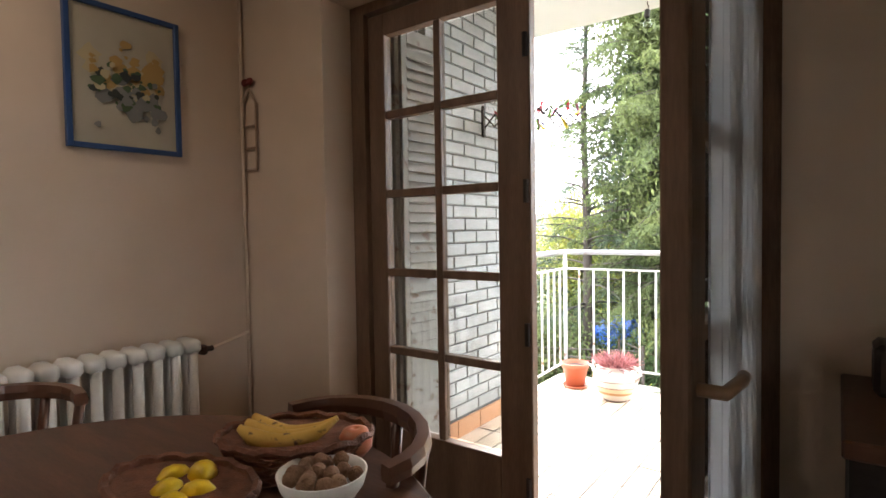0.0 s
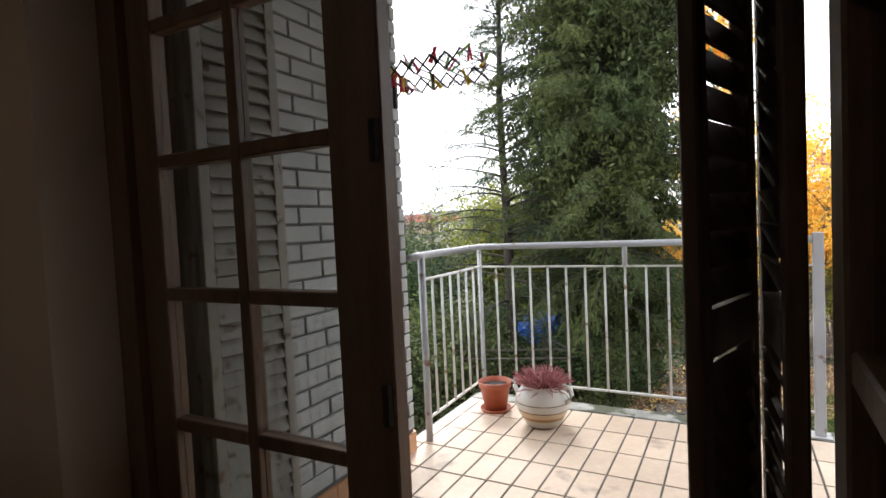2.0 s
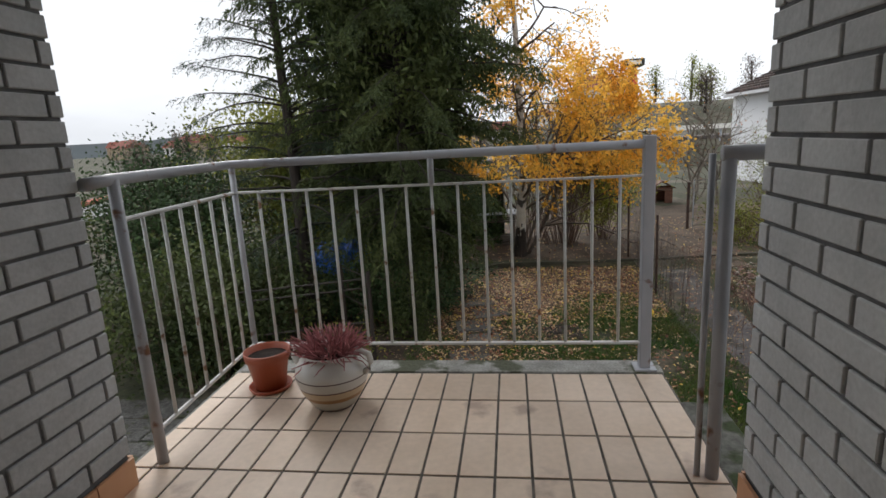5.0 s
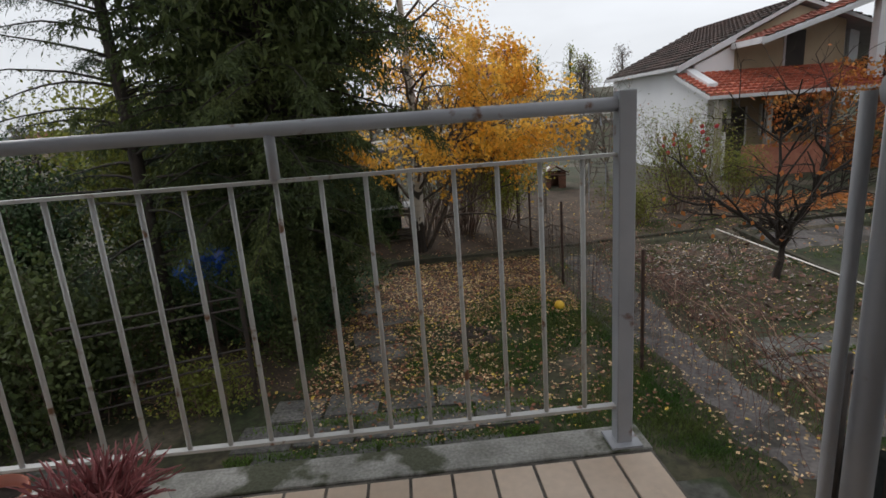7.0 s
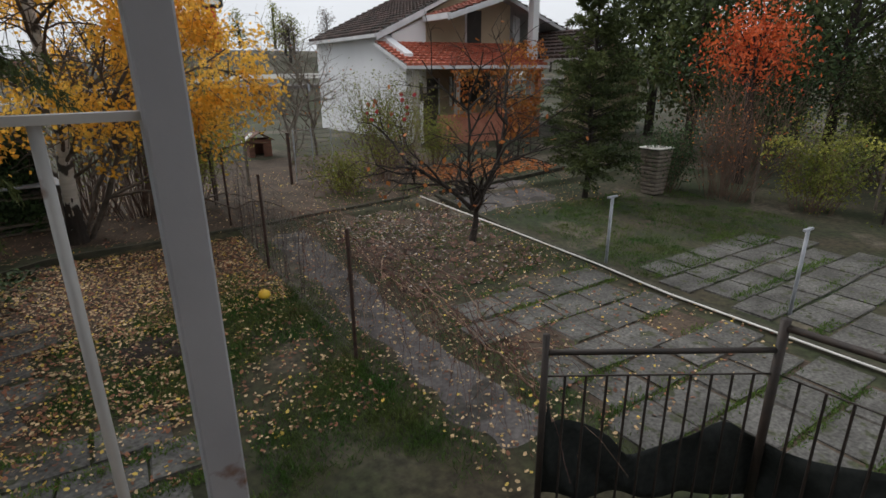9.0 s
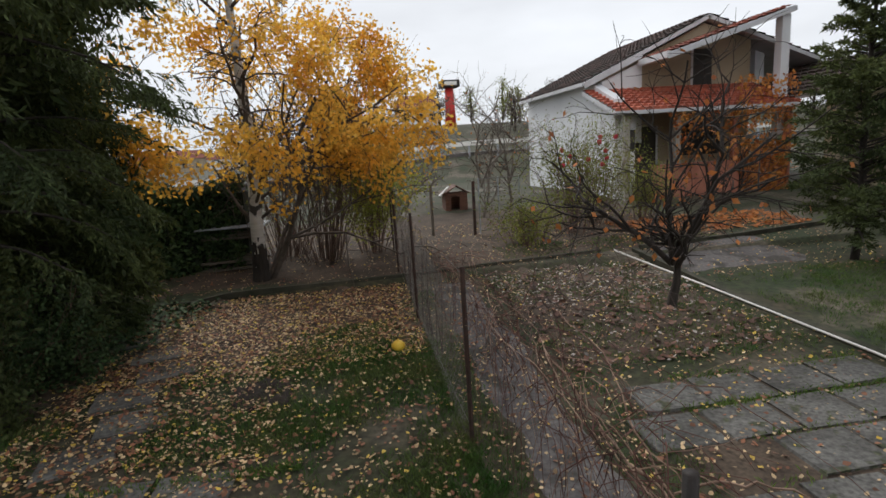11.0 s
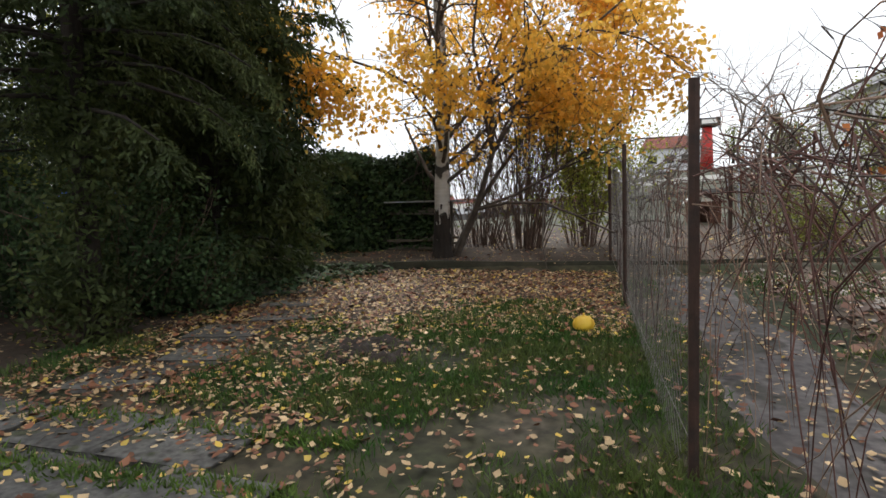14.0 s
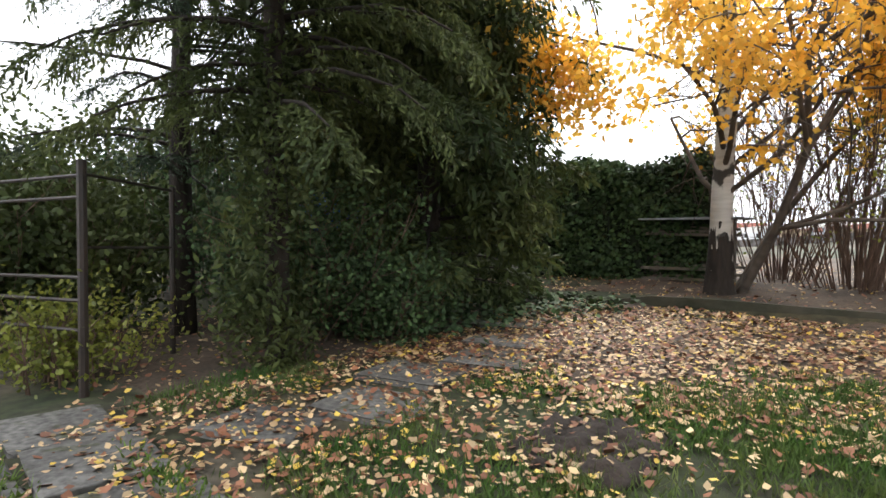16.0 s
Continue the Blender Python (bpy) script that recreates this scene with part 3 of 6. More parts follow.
shrub("shrub", 12.2, 12.0, "low green shrub by the far lawn", 50, 1.3, 1.2, TWIG, HEDGEL, 7000, 0.06, 53)
shrub("shrub", 16.6, 12.4, "tall dark evergreen shrub at the edge of the garden", 80, 3.4, 1.9, TWIG, HEDGEL, 20000, 0.09, 54)
shrub("shrub", 18.2, 9.2, "tall dark evergreen shrub at the edge of the garden", 80, 3.4, 2.0, TWIG, CONIFER, 18000, 0.09, 55)
shrub("shrub", 16.8, 6.4, "tall dark evergreen shrub at the edge of the garden", 80, 2.6, 1.9, TWIG, HEDGEL, 16000, 0.09, 56)
shrub("shrub", 7.4, 16.8, "thin brown rose canes before the white house", 45, 2.2, 1.3, TWIG, OLIVE, 3200, 0.05, 14)
shrub("shrub", -4.6, 14.2, "big yellow-green leafy bush behind the spruce", 120, 3.3, 1.5, TWIG, OLIVE, 34000, 0.085, 16)
shrub("shrub", -4.1, 9.2, "dark green low juniper bush beside the terrace", 90, 1.5, 2.2, TWIG, CONIFER, 30000, 0.07, 17)
shrub("shrub", -2.9, 11.2, "dark green undergrowth below the cypress trees", 50, 0.8, 1.4, TWIG, HEDGEL, 9000, 0.055, 41)
shrub("shrub", -6.2, 11.6, "tall dark evergreen shrub behind the iron gate", 70, 2.3, 1.9, TWIG, HEDGEL, 20000, 0.075, 42)
shrub("shrub", -7.6, 13.6, "tall dark evergreen shrub behind the iron gate", 70, 2.6, 2.2, TWIG, HEDGEL, 18000, 0.08, 43)
shrub("shrub", -8.0, 9.6, "tall dark evergreen shrub behind the iron gate", 70, 1.9, 2.0, TWIG, CONIFER, 18000, 0.08, 44)
shrub("shrub", -2.4, 9.2, "low leafy undergrowth by the iron gate", 40, 0.55, 1.0, TWIG, OLIVE, 2600, 0.045, 45)
shrub("shrub", -1.6, 11.3, "low dark undergrowth at the foot of the cypress", 40, 0.6, 1.0, TWIG, HEDGEL, 5000, 0.05, 46)
shrub("shrub", -2.1, 10.75, "dark green undergrowth between the cypress and the spruce", 60, 1.25, 0.8, TWIG, HEDGEL, 11000, 0.05, 57)
shrub("shrub", -3.9, 12.2, "dark green undergrowth below the spruce", 50, 1.1, 1.6, TWIG, HEDGEL, 9000, 0.06, 18)
shrub("shrub", 13.5, 9.2, "green garden shrub by the far lawn", 40, 1.7, 1.2, TWIG, OLIVE, 5000, 0.06, 19)
shrub("shrub", 11.8, 6.3, "green garden shrub by the far lawn", 40, 1.5, 1.0, TWIG, OLIVE, 3500, 0.06, 20)
for i, (x, y, h) in enumerate(((5.2, 18.6, 3.6), (6.3, 19.6, 3.8), (3.4, 20.5, 3.0))):
    twig_tree("bare_tree", x, y, "thin bare orchard tree behind the wire gate", None,
              [((0, 0, -0.05), (0.1, 0, 1), h * 0.4, 0.05), ((0, 0, 0.8), (0.5, 0.2, 0.8), h * 0.42, 0.035), ((0, 0, 0.9), (-0.5, 0.1, 0.8), h * 0.42, 0.035)], GREYTWIG, ORANGEL, 50, 0.06, 0.0, 3, 0.75, 0.05, 30 + i)


def hedge():
    R = np.random.default_rng(8)
    e = empty("hedge", (-2.3, 14.6, gz(-2.3, 14.6)), "dense dark green ivy-covered hedge along the back of the garden", "hedge")
    n = 26000
    u = R.random(n)
    side = R.random(n)
    x = -3.2 + 5.3 * u
    y = 0.9 * u + R.normal(0, 0.06, n)
    z = R.random(n) * 1.62
    top = side > 0.6
    z[top] = 1.55 + 0.1 * np.sin(x[top] * 4) + R.normal(0, 0.06, top.sum())
    y[top] += R.random(top.sum()) * 0.9
    P = np.stack([x, y + 0.10 * np.sin(x * 5 + z * 4), z], 1)
    D = np.stack([R.normal(0, 1, n), R.normal(-0.5, 0.6, n), R.normal(-0.5, 0.6, n)], 1)
    V, F = cards(P, D, R.normal(0, 1, (n, 3)) + np.array([0, -1.2, 0.6]), 0.075 * (0.7 + 0.6 * R.random(n)), 0.06)
    raw("foliage", V, F, HEDGEL, e, kind="stuff")
    # solid blocks behind the leaves stand in for the hedge's shaded depth
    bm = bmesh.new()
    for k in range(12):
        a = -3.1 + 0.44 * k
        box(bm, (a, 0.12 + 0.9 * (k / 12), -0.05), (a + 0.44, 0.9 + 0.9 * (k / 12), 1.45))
    part("shade_core", bm, HEDGESHADE, e)


# near-black green: the shade between the leaves put into a colour
HEDGESHADE = mat("hedge_depth_shade", (0.012, 0.018, 0.008), (0.02, 0.03, 0.012), 0.95, 6.0, 0.5)
hedge()


def far_tree(x, y, h, r, m, label, n, seedv, size=0.22, name="background_tree", low=0.2):
    R = np.random.default_rng(seedv)
    e = empty(name, (x, y, gz(x, y)), label, "tree")
    bm = bmesh.new()
    tube(bm, [(0, 0, -0.1), (0.1, 0, h * 0.4), (0, 0.1, h * 0.9)], [0.18, 0.12, 0.03], 7)
    C = []
    for i in range(26):
        f = low + (1 - low) * R.random()
        a = R.random() * 6.28
        rr = r * (1.05 - f) ** 0.6 * (0.4 + 0.6 * R.random())
        q = (math.cos(a) * rr, math.sin(a) * rr, h * f)
        C.append(q)
        tube(bm, [(0, 0, h * f * 0.75), (q[0] * 0.6, q[1] * 0.6, h * f * 0.92), q], [0.04, 0.03, 0.01], 4, False)
    part("trunk", bm, BARK, e)
    C = np.array(C)
    P = C[R.integers(0, 26, n)] + R.normal(0, r * 0.2, (n, 3))
    P[:, 2] = np.maximum(P[:, 2], 0.1)
    V, F = cards(P, R.normal(0, 1, (n, 3)) + np.array([0, 0, -0.5]), R.normal(0, 1, (n, 3)), size * (0.6 + 0.8 * R.random(n)), size * 0.5)
    raw("crown", V, F, m, e, kind="stuff")


for i, (x, y, h, r) in enumerate(((17, 14.5, 9, 2.8), (19.5, 11.5, 10, 3.0), (20, 7.5, 9, 3.0), (19, 17.5, 9.5, 2.6), (21, 3.5, 9, 3.0), (23, 14, 11, 3.2))):
    far_tree(x, y, h, r, CONIFER, "tall dark green conifer behind the garden", 9000, 60 + i, 0.2)
far_tree(14.6, 11.5, 4.0, 1.9, REDL, "small tree with bright orange-red autumn leaves", 2600, 70, 0.11, low=0.72)
for i in range(34):
    a = random.random()
    x, y = (-70 + 150 * a), 34 + 22 * random.random() + (18 if a > 0.35 else 0)
    far_tree(x, y, 2.5 + 2.5 * random.random(), 1.6, GREYTWIG if i % 3 else OLIVE, "small leafless tree far off in the fields", 700, 100 + i, 0.22)

# ---- ground pieces ----
LEAFA = mat("fallen_leaf", (0.34, 0.21, 0.10), (0.62, 0.46, 0.26), 0.7, 3.0, island=0.5)
LEAFB = mat("brown_fallen_leaf", (0.15, 0.058, 0.03), (0.26, 0.11, 0.055), 0.7, 3.0, island=0.45)
LEAFG = mat("grey_fallen_leaf", (0.22, 0.19, 0.17), (0.42, 0.38, 0.34), 0.8, 3.0, island=0.4)
LEAFD = mat("dark_fallen_leaf", (0.09, 0.042, 0.03), (0.19, 0.10, 0.065), 0.75, 3.0, island=0.5)
LEAFY = mat("yellow_fallen_leaf", (0.55, 0.36, 0.05), (0.66, 0.48, 0.10), 0.7, 3.0, island=0.3)
BLADE = mat("grass_blade", (0.035, 0.105, 0.012), (0.11, 0.14, 0.035), 0.6, 1.6, island=0.4, trans=0.3)
SOIL = mat("soil", (0.012, 0.008, 0.006), (0.034, 0.024, 0.018), 0.98, 5.0, 0.8, fine=0.4)
EARTH = mat("leafy_earth", (0.045, 0.031, 0.021), (0.10, 0.072, 0.050), 0.98, 2.0, 0.7, fine=0.4)


def sheet(name, x0, x1, y0, y1, m, lift=0.012, step=0.25, ragged=0.0):
    """A thin layer that follows the ground."""
    nx, ny = max(2, int((x1 - x0) / step)), max(2, int((y1 - y0) / step))
    V = []
    for j in range(ny + 1):
        for i in range(nx + 1):
            x, y = x0 + (x1 - x0) * i / nx, y0 + (y1 - y0) * j / ny
            if ragged:
                if i in (0, nx):
                    x += ragged * noise.noise(Vector((x * 3, y * 2.3, 7)))
                if j in (0, ny):
                    y += ragged * noise.noise(Vector((x * 2.3, y * 3, 3)))
            V.append((x, y, gz(x, y) + (lift if 0 < i < nx and 0 < j < ny else -0.01)))
    n = nx + 1
    F = np.array([(j * n + i, j * n + i + 1, (j + 1) * n + i + 1, (j + 1) * n + i) for j in range(ny) for i in range(nx)])
    return S(raw(name, V, F, m))


S_PATH = sheet("garden_path", 2.88, 3.75, 6.9, 13.5, ASPH, 0.014, 0.22, 0.25)
sheet("flower_bed", 3.85, 6.7, 9.9, 13.5, EARTH, 0.012, 0.25, 0.3)
sheet("leafy_ground", -1.2, 2.5, 10.9, 13.55, EARTH, 0.010, 0.3, 0.5)
sheet("leafy_ground", -4.5, -0.9, 9.2, 14.2, EARTH, 0.012, 0.3, 0.5)
sheet("leafy_ground", -1.5, 9.5, 13.75, 20.0, EARTH, 0.010, 0.4, 0.4)
sheet("garden_path", 7.0, 9.6, 12.6, 14.6, ASPH, 0.03, 0.3, 0.25)
mound = sheet("earth_mound", 0.52, 1.12, 10.0, 10.62, SOIL, 0.012, 0.03, 0.16)
for v in mound.data.vertices:
    dx, dy = (v.co.x - 0.85) / 0.38, (v.co.y - 10.32) / 0.4
    v.co.z += 0.03 * max(0, 1 - dx * dx - dy * dy) + 0.035 * noise.noise(v.co * 8) + 0.05 * noise.noise(v.co * 21) - 0.045 * max(0, dx * dx + dy * dy - 0.75)


def scatter(name, n, m, size, zones, seedv, label, lift=0.02, thin=0.8):
    """Loose fallen leaves lying over zones (x0, x1, y0, y1, share)."""
    R = np.random.default_rng(seedv)
    P = []
    for x0, x1, y0, y1, share in zones:
        k = int(n * share)
        xs, ys = x0 + (x1 - x0) * R.random(k), y0 + (y1 - y0) * R.random(k)
        P += [(a, b, gz(a, b) + lift + 0.012 * c) for a, b, c in zip(xs, ys, R.random(k))]
    P = np.array(P)
    k = len(P)
    a = R.random(k) * 6.28
    D = np.stack([np.cos(a), np.sin(a), R.normal(0, 0.25, k)], 1)
    N = np.stack([R.normal(0, 0.3, k), R.normal(0, 0.3, k), np.ones(k)], 1)
    sz = size * (0.5 + 0.9 * R.random(k))
    D /= np.linalg.norm(D, axis=1)[:, None]
    W = np.cross(D, N)
    W /= np.linalg.norm(W, axis=1)[:, None]
    w = (sz * thin)[:, None]
    L = sz[:, None]
    up = np.array([0, 0, 1.0]) * (0.15 * L)
    V = np.stack([P, P + D * L * 0.3 + W * w * 0.45 + up * R.random((k, 1)), P + D * L * 0.7 + W * w * 0.35 + up * R.random((k, 1)), P + D * L + up, P + D * L * 0.7 - W * w * 0.35, P + D * L * 0.3 - W * w * 0.45 + up * R.random((k, 1))], 1).reshape(-1, 3)
    F = np.arange(6 * k).reshape(-1, 6)
    return tagged(raw(name, V, F, m), label, "leaves", kind="stuff")


Z = [(-1.2, 2.6, 10.8, 13.6, 0.42), (-1.3, 1.0, 8.8, 11.0, 0.08), (-1.3, 2.6, 8.0, 11.0, 0.10), (2.7, 7.0, 6.5, 13.6, 0.12), (-2.5, 9.0, 13.7, 18, 0.15), (-4.5, -0.9, 9.0, 14, 0.08), (7, 11, 12, 16.5, 0.05)]
scatter("fallen_leaves", 13500, LEAFA, 0.036, Z, 1, "pale tan fallen birch leaves on the garden ground")
scatter("fallen_leaves", 9500, LEAFB, 0.045, Z, 2, "brown fallen leaves on the garden ground")
scatter("fallen_leaves", 3400, LEAFY, 0.036, Z, 3, "yellow fallen birch leaves on the garden ground")
scatter("fallen_leaves", 1600, ORANGEL, 0.08, [(7.6, 11.6, 14.9, 16.6, 1.0)], 4, "orange fallen leaves before the white house")
scatter("fallen_leaves", 34, LEAFA, 0.036, [(0.5, 1.15, 9.95, 10.65, 1.0)], 6, "pale fallen leaves on the dark earth mound", 0.06)
scatter("fallen_leaves", 900, LEAFA, 0.035, [(2.7, 4.3, 6.6, 13.4, 0.7), (4.0, 6.8, 9.8, 13.5, 0.3)], 7, "pale fallen leaves on the garden path")
scatter("fallen_leaves", 900, LEAFG, 0.05, [(3.9, 6.8, 11.9, 13.6, 0.75), (4.0, 6.8, 9.9, 12.0, 0.25)], 8, "pale grey curled leaves along the flower bed")
scatter("fallen_leaves", 420, LEAFD, 0.10, [(3.9, 6.6, 9.9, 13.3, 1.0)], 5, "large brown fallen leaves on the flower bed")


def grass(n, zones, seedv, ln=0.058):
    R = np.random.default_rng(seedv)
    P = []
    for x0, x1, y0, y1, share in zones:
        k = 0
        while k < n * share:
            cx, cy = x0 + (x1 - x0) * R.random(), y0 + (y1 - y0) * R.random()
            if noise.noise(Vector((cx * 0.9, cy * 0.9, 5))) + 0.35 * noise.noise(Vector((cx * 4, cy * 4, 5))) < -0.1 + 0.5 * (R.random() - 0.5):
                k += 3
                continue
            for q in range(14):
                x, y = cx + R.normal(0, 0.05), cy + R.normal(0, 0.05)
                P.append((x, y, gz(x, y)))
            k += 14
    P = np.array(P)
    k = len(P)
    D = np.stack([R.normal(0, 0.55, k), R.normal(0, 0.55, k), np.ones(k)], 1)
    V, F = cards(P, D, R.normal(0, 1, (k, 3)), ln * (0.5 + R.random(k)), 0.0065)
    tagged(raw("grass", V, F, BLADE), "short green lawn grass with bare patches", "grass", kind="stuff")


grass(95000, [(0.75, 2.65, 9.3, 11.9, 0.28), (-0.1, 0.75, 9.3, 11.2, 0.05), (1.35, 2.7, 7.3, 9.3, 0.13), (-1.5, -0.9, 9.3, 10.5, 0.03), (2.5, 2.95, 6.8, 13, 0.06), (7.3, 12.5, 8.5, 12.3, 0.30), (3.8, 6.8, 9.8, 13.5, 0.14), (3.6, 4.2, 5.5, 10, 0.04), (4.5, 9, 14, 15.2, 0.05)], 9)
IVY = [(-1.3, -0.2, 12.0, 13.4, 1.0)]


def ivy():
    R = np.random.default_rng(77)
    n = 3500
    x, y = -1.9 + 1.8 * R.random(n), 10.9 + 2.6 * R.random(n)
    keep = x < -0.35 - 0.35 * (13.5 - y) + 0.25 * R.normal(0, 1, n)
    x, y = x[keep], y[keep]
    P = np.array([(a, b, gz(a, b) + 0.03 + 0.12 * c) for a, b, c in zip(x, y, R.random(len(x)))])
    V, F = cards(P, R.normal(0, 1, P.shape) * [1, 1, 0.3], R.normal(0, 0.4, P.shape) + [0, 0, 1], 0.065, 0.06)
    tagged(raw("ivy", V, F, HEDGEL), "low dark green ivy spreading at the foot of the cypress", "plant", kind="stuff")


ivy()


# kerb and pipe
def strip(name, pts, w, h, m, sink=0.05, structure=True):
    bm = bmesh.new()
    prev = None
    for i, (x, y) in enumerate(pts):
        a = pts[max(i - 1, 0)]
        b = pts[min(i + 1, len(pts) - 1)]
        d = Vector((b[0] - a[0], b[1] - a[1], 0)).normalized()
        s = Vector((-d.y, d.x, 0)) * w / 2
        z = gz(x, y)
        p = Vector((x, y, 0))
        ring = [bm.verts.new(p - s + Vector((0, 0, z - sink))), bm.verts.new(p - s + Vector((0, 0, z + h))), bm.verts.new(p + s + Vector((0, 0, z + h))), bm.verts.new(p + s + Vector((0, 0, z - sink)))]
        if prev:
            for k in range(4):
                bm.faces.new((prev[k], prev[(k + 1) % 4], ring[(k + 1) % 4], ring[k]))
        else:
            bm.faces.new(ring[::-1])
        prev = ring
    bm.faces.new(prev)
    bmesh.ops.recalc_face_normals(bm, faces=bm.faces)
    return part(name, bm, m, kind="structure" if structure else "")


MOSSY = mat("mossy_kerb", (0.025, 0.028, 0.015), (0.065, 0.058, 0.04), 0.95, 5.0, 0.6)
strip("kerb", [(-2.2 + 0.5 * i, 13.63 + 0.006 * i * i * 0.3) for i in range(18)], 0.07, 0.05, MOSSY)
strip("kerb", [(6.85, 13.9), (6.95, 11.4), (7.1, 9.4), (7.0, 8.1), (7.02, 6.6), (7.05, 4.5)], 0.10, 0.06, MOSSY)
strip("kerb", [(7.0, 13.95), (9.0, 14.2), (11.5, 14.6)], 0.09, 0.09, MOSSY)
bm = bmesh.new()
tube(bm, [(6.45, 13.9, -1.60), (6.80, 11.4, -1.80), (6.98, 9.4, -1.93), (6.9, 8.1, -1.95), (6.92, 6.6, -1.95), (6.95, 4.5, -1.95)], 0.014, 8)
pipe = tagged(smooth(part("water_pipe", bm, WHITEPAINT)), "thin white plastic pipe lying along the dark kerb", "pipe")
GREYPOLE = mat("pole_metal", (0.25, 0.27, 0.30), (0.36, 0.38, 0.42), 0.5, 8.0, 0.1)
for x, y in ((7.2, 9.45), (7.7, 6.92)):
    bm = bmesh.new()
    tube(bm, [(x, y, -2.1), (x + 0.02, y, -0.9)], 0.024, 8)
    o = smooth(part("washing_line_pole", bm, GREYPOLE))
    tagged(o, "grey metal pole standing at the edge of the paving", "pole", "washing line poles")
    part("cap", (lambda b: (box(b, (x - 0.08, y - 0.02, -0.9), (x + 0.12, y + 0.02, -0.875)), b)[1])(bmesh.new()), GREYPOLE, o)


def slab_mesh(w, d, k):
    bm = bmesh.new()
    box(bm, (-w / 2, -d / 2, -0.03), (w / 2, d / 2, 0.022), 0.008)
    rr = random.Random(k)
    for v in bm.verts:
        v.co += Vector((rr.uniform(-0.018, 0.018), rr.uniform(-0.018, 0.018), rr.uniform(-0.003, 0.003)))
    me = bpy.data.meshes.new("paving_slab")
    bm.to_mesh(me)
    bm.free()
    me.materials.append(SLABM)
    return me


SLABS = [slab_mesh(0.60, 0.46, k) for k in range(6)]


def paving(name, x0, x1, y0, y1, dx, dy, angle, seedv, inside=None):
    rr = random.Random(seedv)
    area = S(empty(name, (0, 0, 0)))
    sx, sy = dx / 0.64, dy / 0.50
    j, y = 0, y0
    while y < y1:
        x = x0 + (j % 2) * dx * 0.4
        while x < x1:
            if (inside is None or inside(x, y)) and rr.random() > 0.04:
                o = new("paving_slab", SLABS[rr.randrange(6)])
                o.parent = area
                o.location = (x, y, gz(x, y) + rr.uniform(-0.004, 0.008))
                o.scale = (sx, sy, 1)
                o.rotation_euler = (radians(rr.uniform(-0.6, 0.6)), radians(rr.uniform(-0.6, 0.6)), radians(angle + rr.uniform(-2, 2)))
            x += dx
        y += dy
        j += 1


sheet("moss_ground", 3.9, 6.95, 4.0, 9.75, EARTH, 0.006, 0.4, 0.1)
paving("patio", 4.3, 6.8, 4.3, 9.7, 0.66, 0.55, 0, 1)
paving("lawn_paving", -1.6, 1.1, 7.4, 9.2, 0.62, 0.50, -3, 2, lambda x, y: x < 1.3)
paving("stepping_path", -1.2, 0.1, 9.6, 12.2, 0.62, 0.52, 15, 3, lambda x, y: abs(x + 0.45 + 0.1 * (y - 9.6)) < 0.34)
paving("far_patio", 7.6, 11.0, 5.0, 9.2, 0.66, 0.55, 0, 4)
paving("side_patio", -5.6, -3.4, 5.5, 8.5, 0.6, 0.5, 0, 5)


def moss(n, seedv):
    """Tufts of moss and grass in the joints of the paving."""
    R = np.random.default_rng(seedv)
    P = []
    for x0, x1, y0, y1, dx, dy in ((4.0, 6.9, 4.2, 9.7, 0.66, 0.55), (-1.9, 1.3, 7.2, 9.4, 0.62, 0.5), (7.4, 11, 5, 9.3, 0.66, 0.55)):
        for i in range(n // 3):
            x, y = x0 + (x1 - x0) * R.random(), y0 + (y1 - y0) * R.random()
            if noise.noise(Vector((x * 0.8, y * 0.8, 2))) < -0.05:
                continue
            y = y0 + round((y - y0) / dy) * dy + (0.5 * dy - (0.0 if y0 > 7.1 else 0.1)) * 0 + R.normal(0, 0.045) - 0.17
            P.append((x, y, gz(x, y) + 0.005))
    P = np.array(P)
    k = len(P)
    V, F = cards(P, np.stack([R.normal(0, 0.7, k), R.normal(0, 0.7, k), np.ones(k)], 1), R.normal(0, 1, (k, 3)), 0.05 * (0.5 + R.random(k)), 0.01)
    tagged(raw("moss_tufts", V, F, mat("moss_green", (0.045, 0.10, 0.012), (0.12, 0.19, 0.03), 0.8, 1.2, island=0.35, trans=0.2)), "moss and grass growing in the joints of the paving", "grass", kind="stuff")


moss(42000, 12)

# ---- fence, vine, gate ----
RUST = mat("rusty_iron", (0.03, 0.018, 0.014), (0.065, 0.032, 0.022), 0.8, 14.0, 0.3)
WIREM = mat("old_wire", (0.12, 0.11, 0.10), (0.2, 0.18, 0.16), 0.6, 14.0)
fence = empty("wire_fence", (0, 0, 0), "sagging wire mesh fence on dark rusty iron posts along the path", "fence")
FP = [(2.74, 6.75, -0.72), (2.665, 9.02, -0.53), (2.61, 12.0, -0.42), (2.56, 14.1, -0.36), (2.62, 15.6, -0.3)]
for i, (x, y, zt) in enumerate(FP[1:]):
    bm = bmesh.new()
    tube(bm, [(x, y, gz(x, y) - 0.2), (x - 0.01, y, zt)], 0.021, 6)
    part("post", bm, RUST, fence)
bm = bmesh.new()
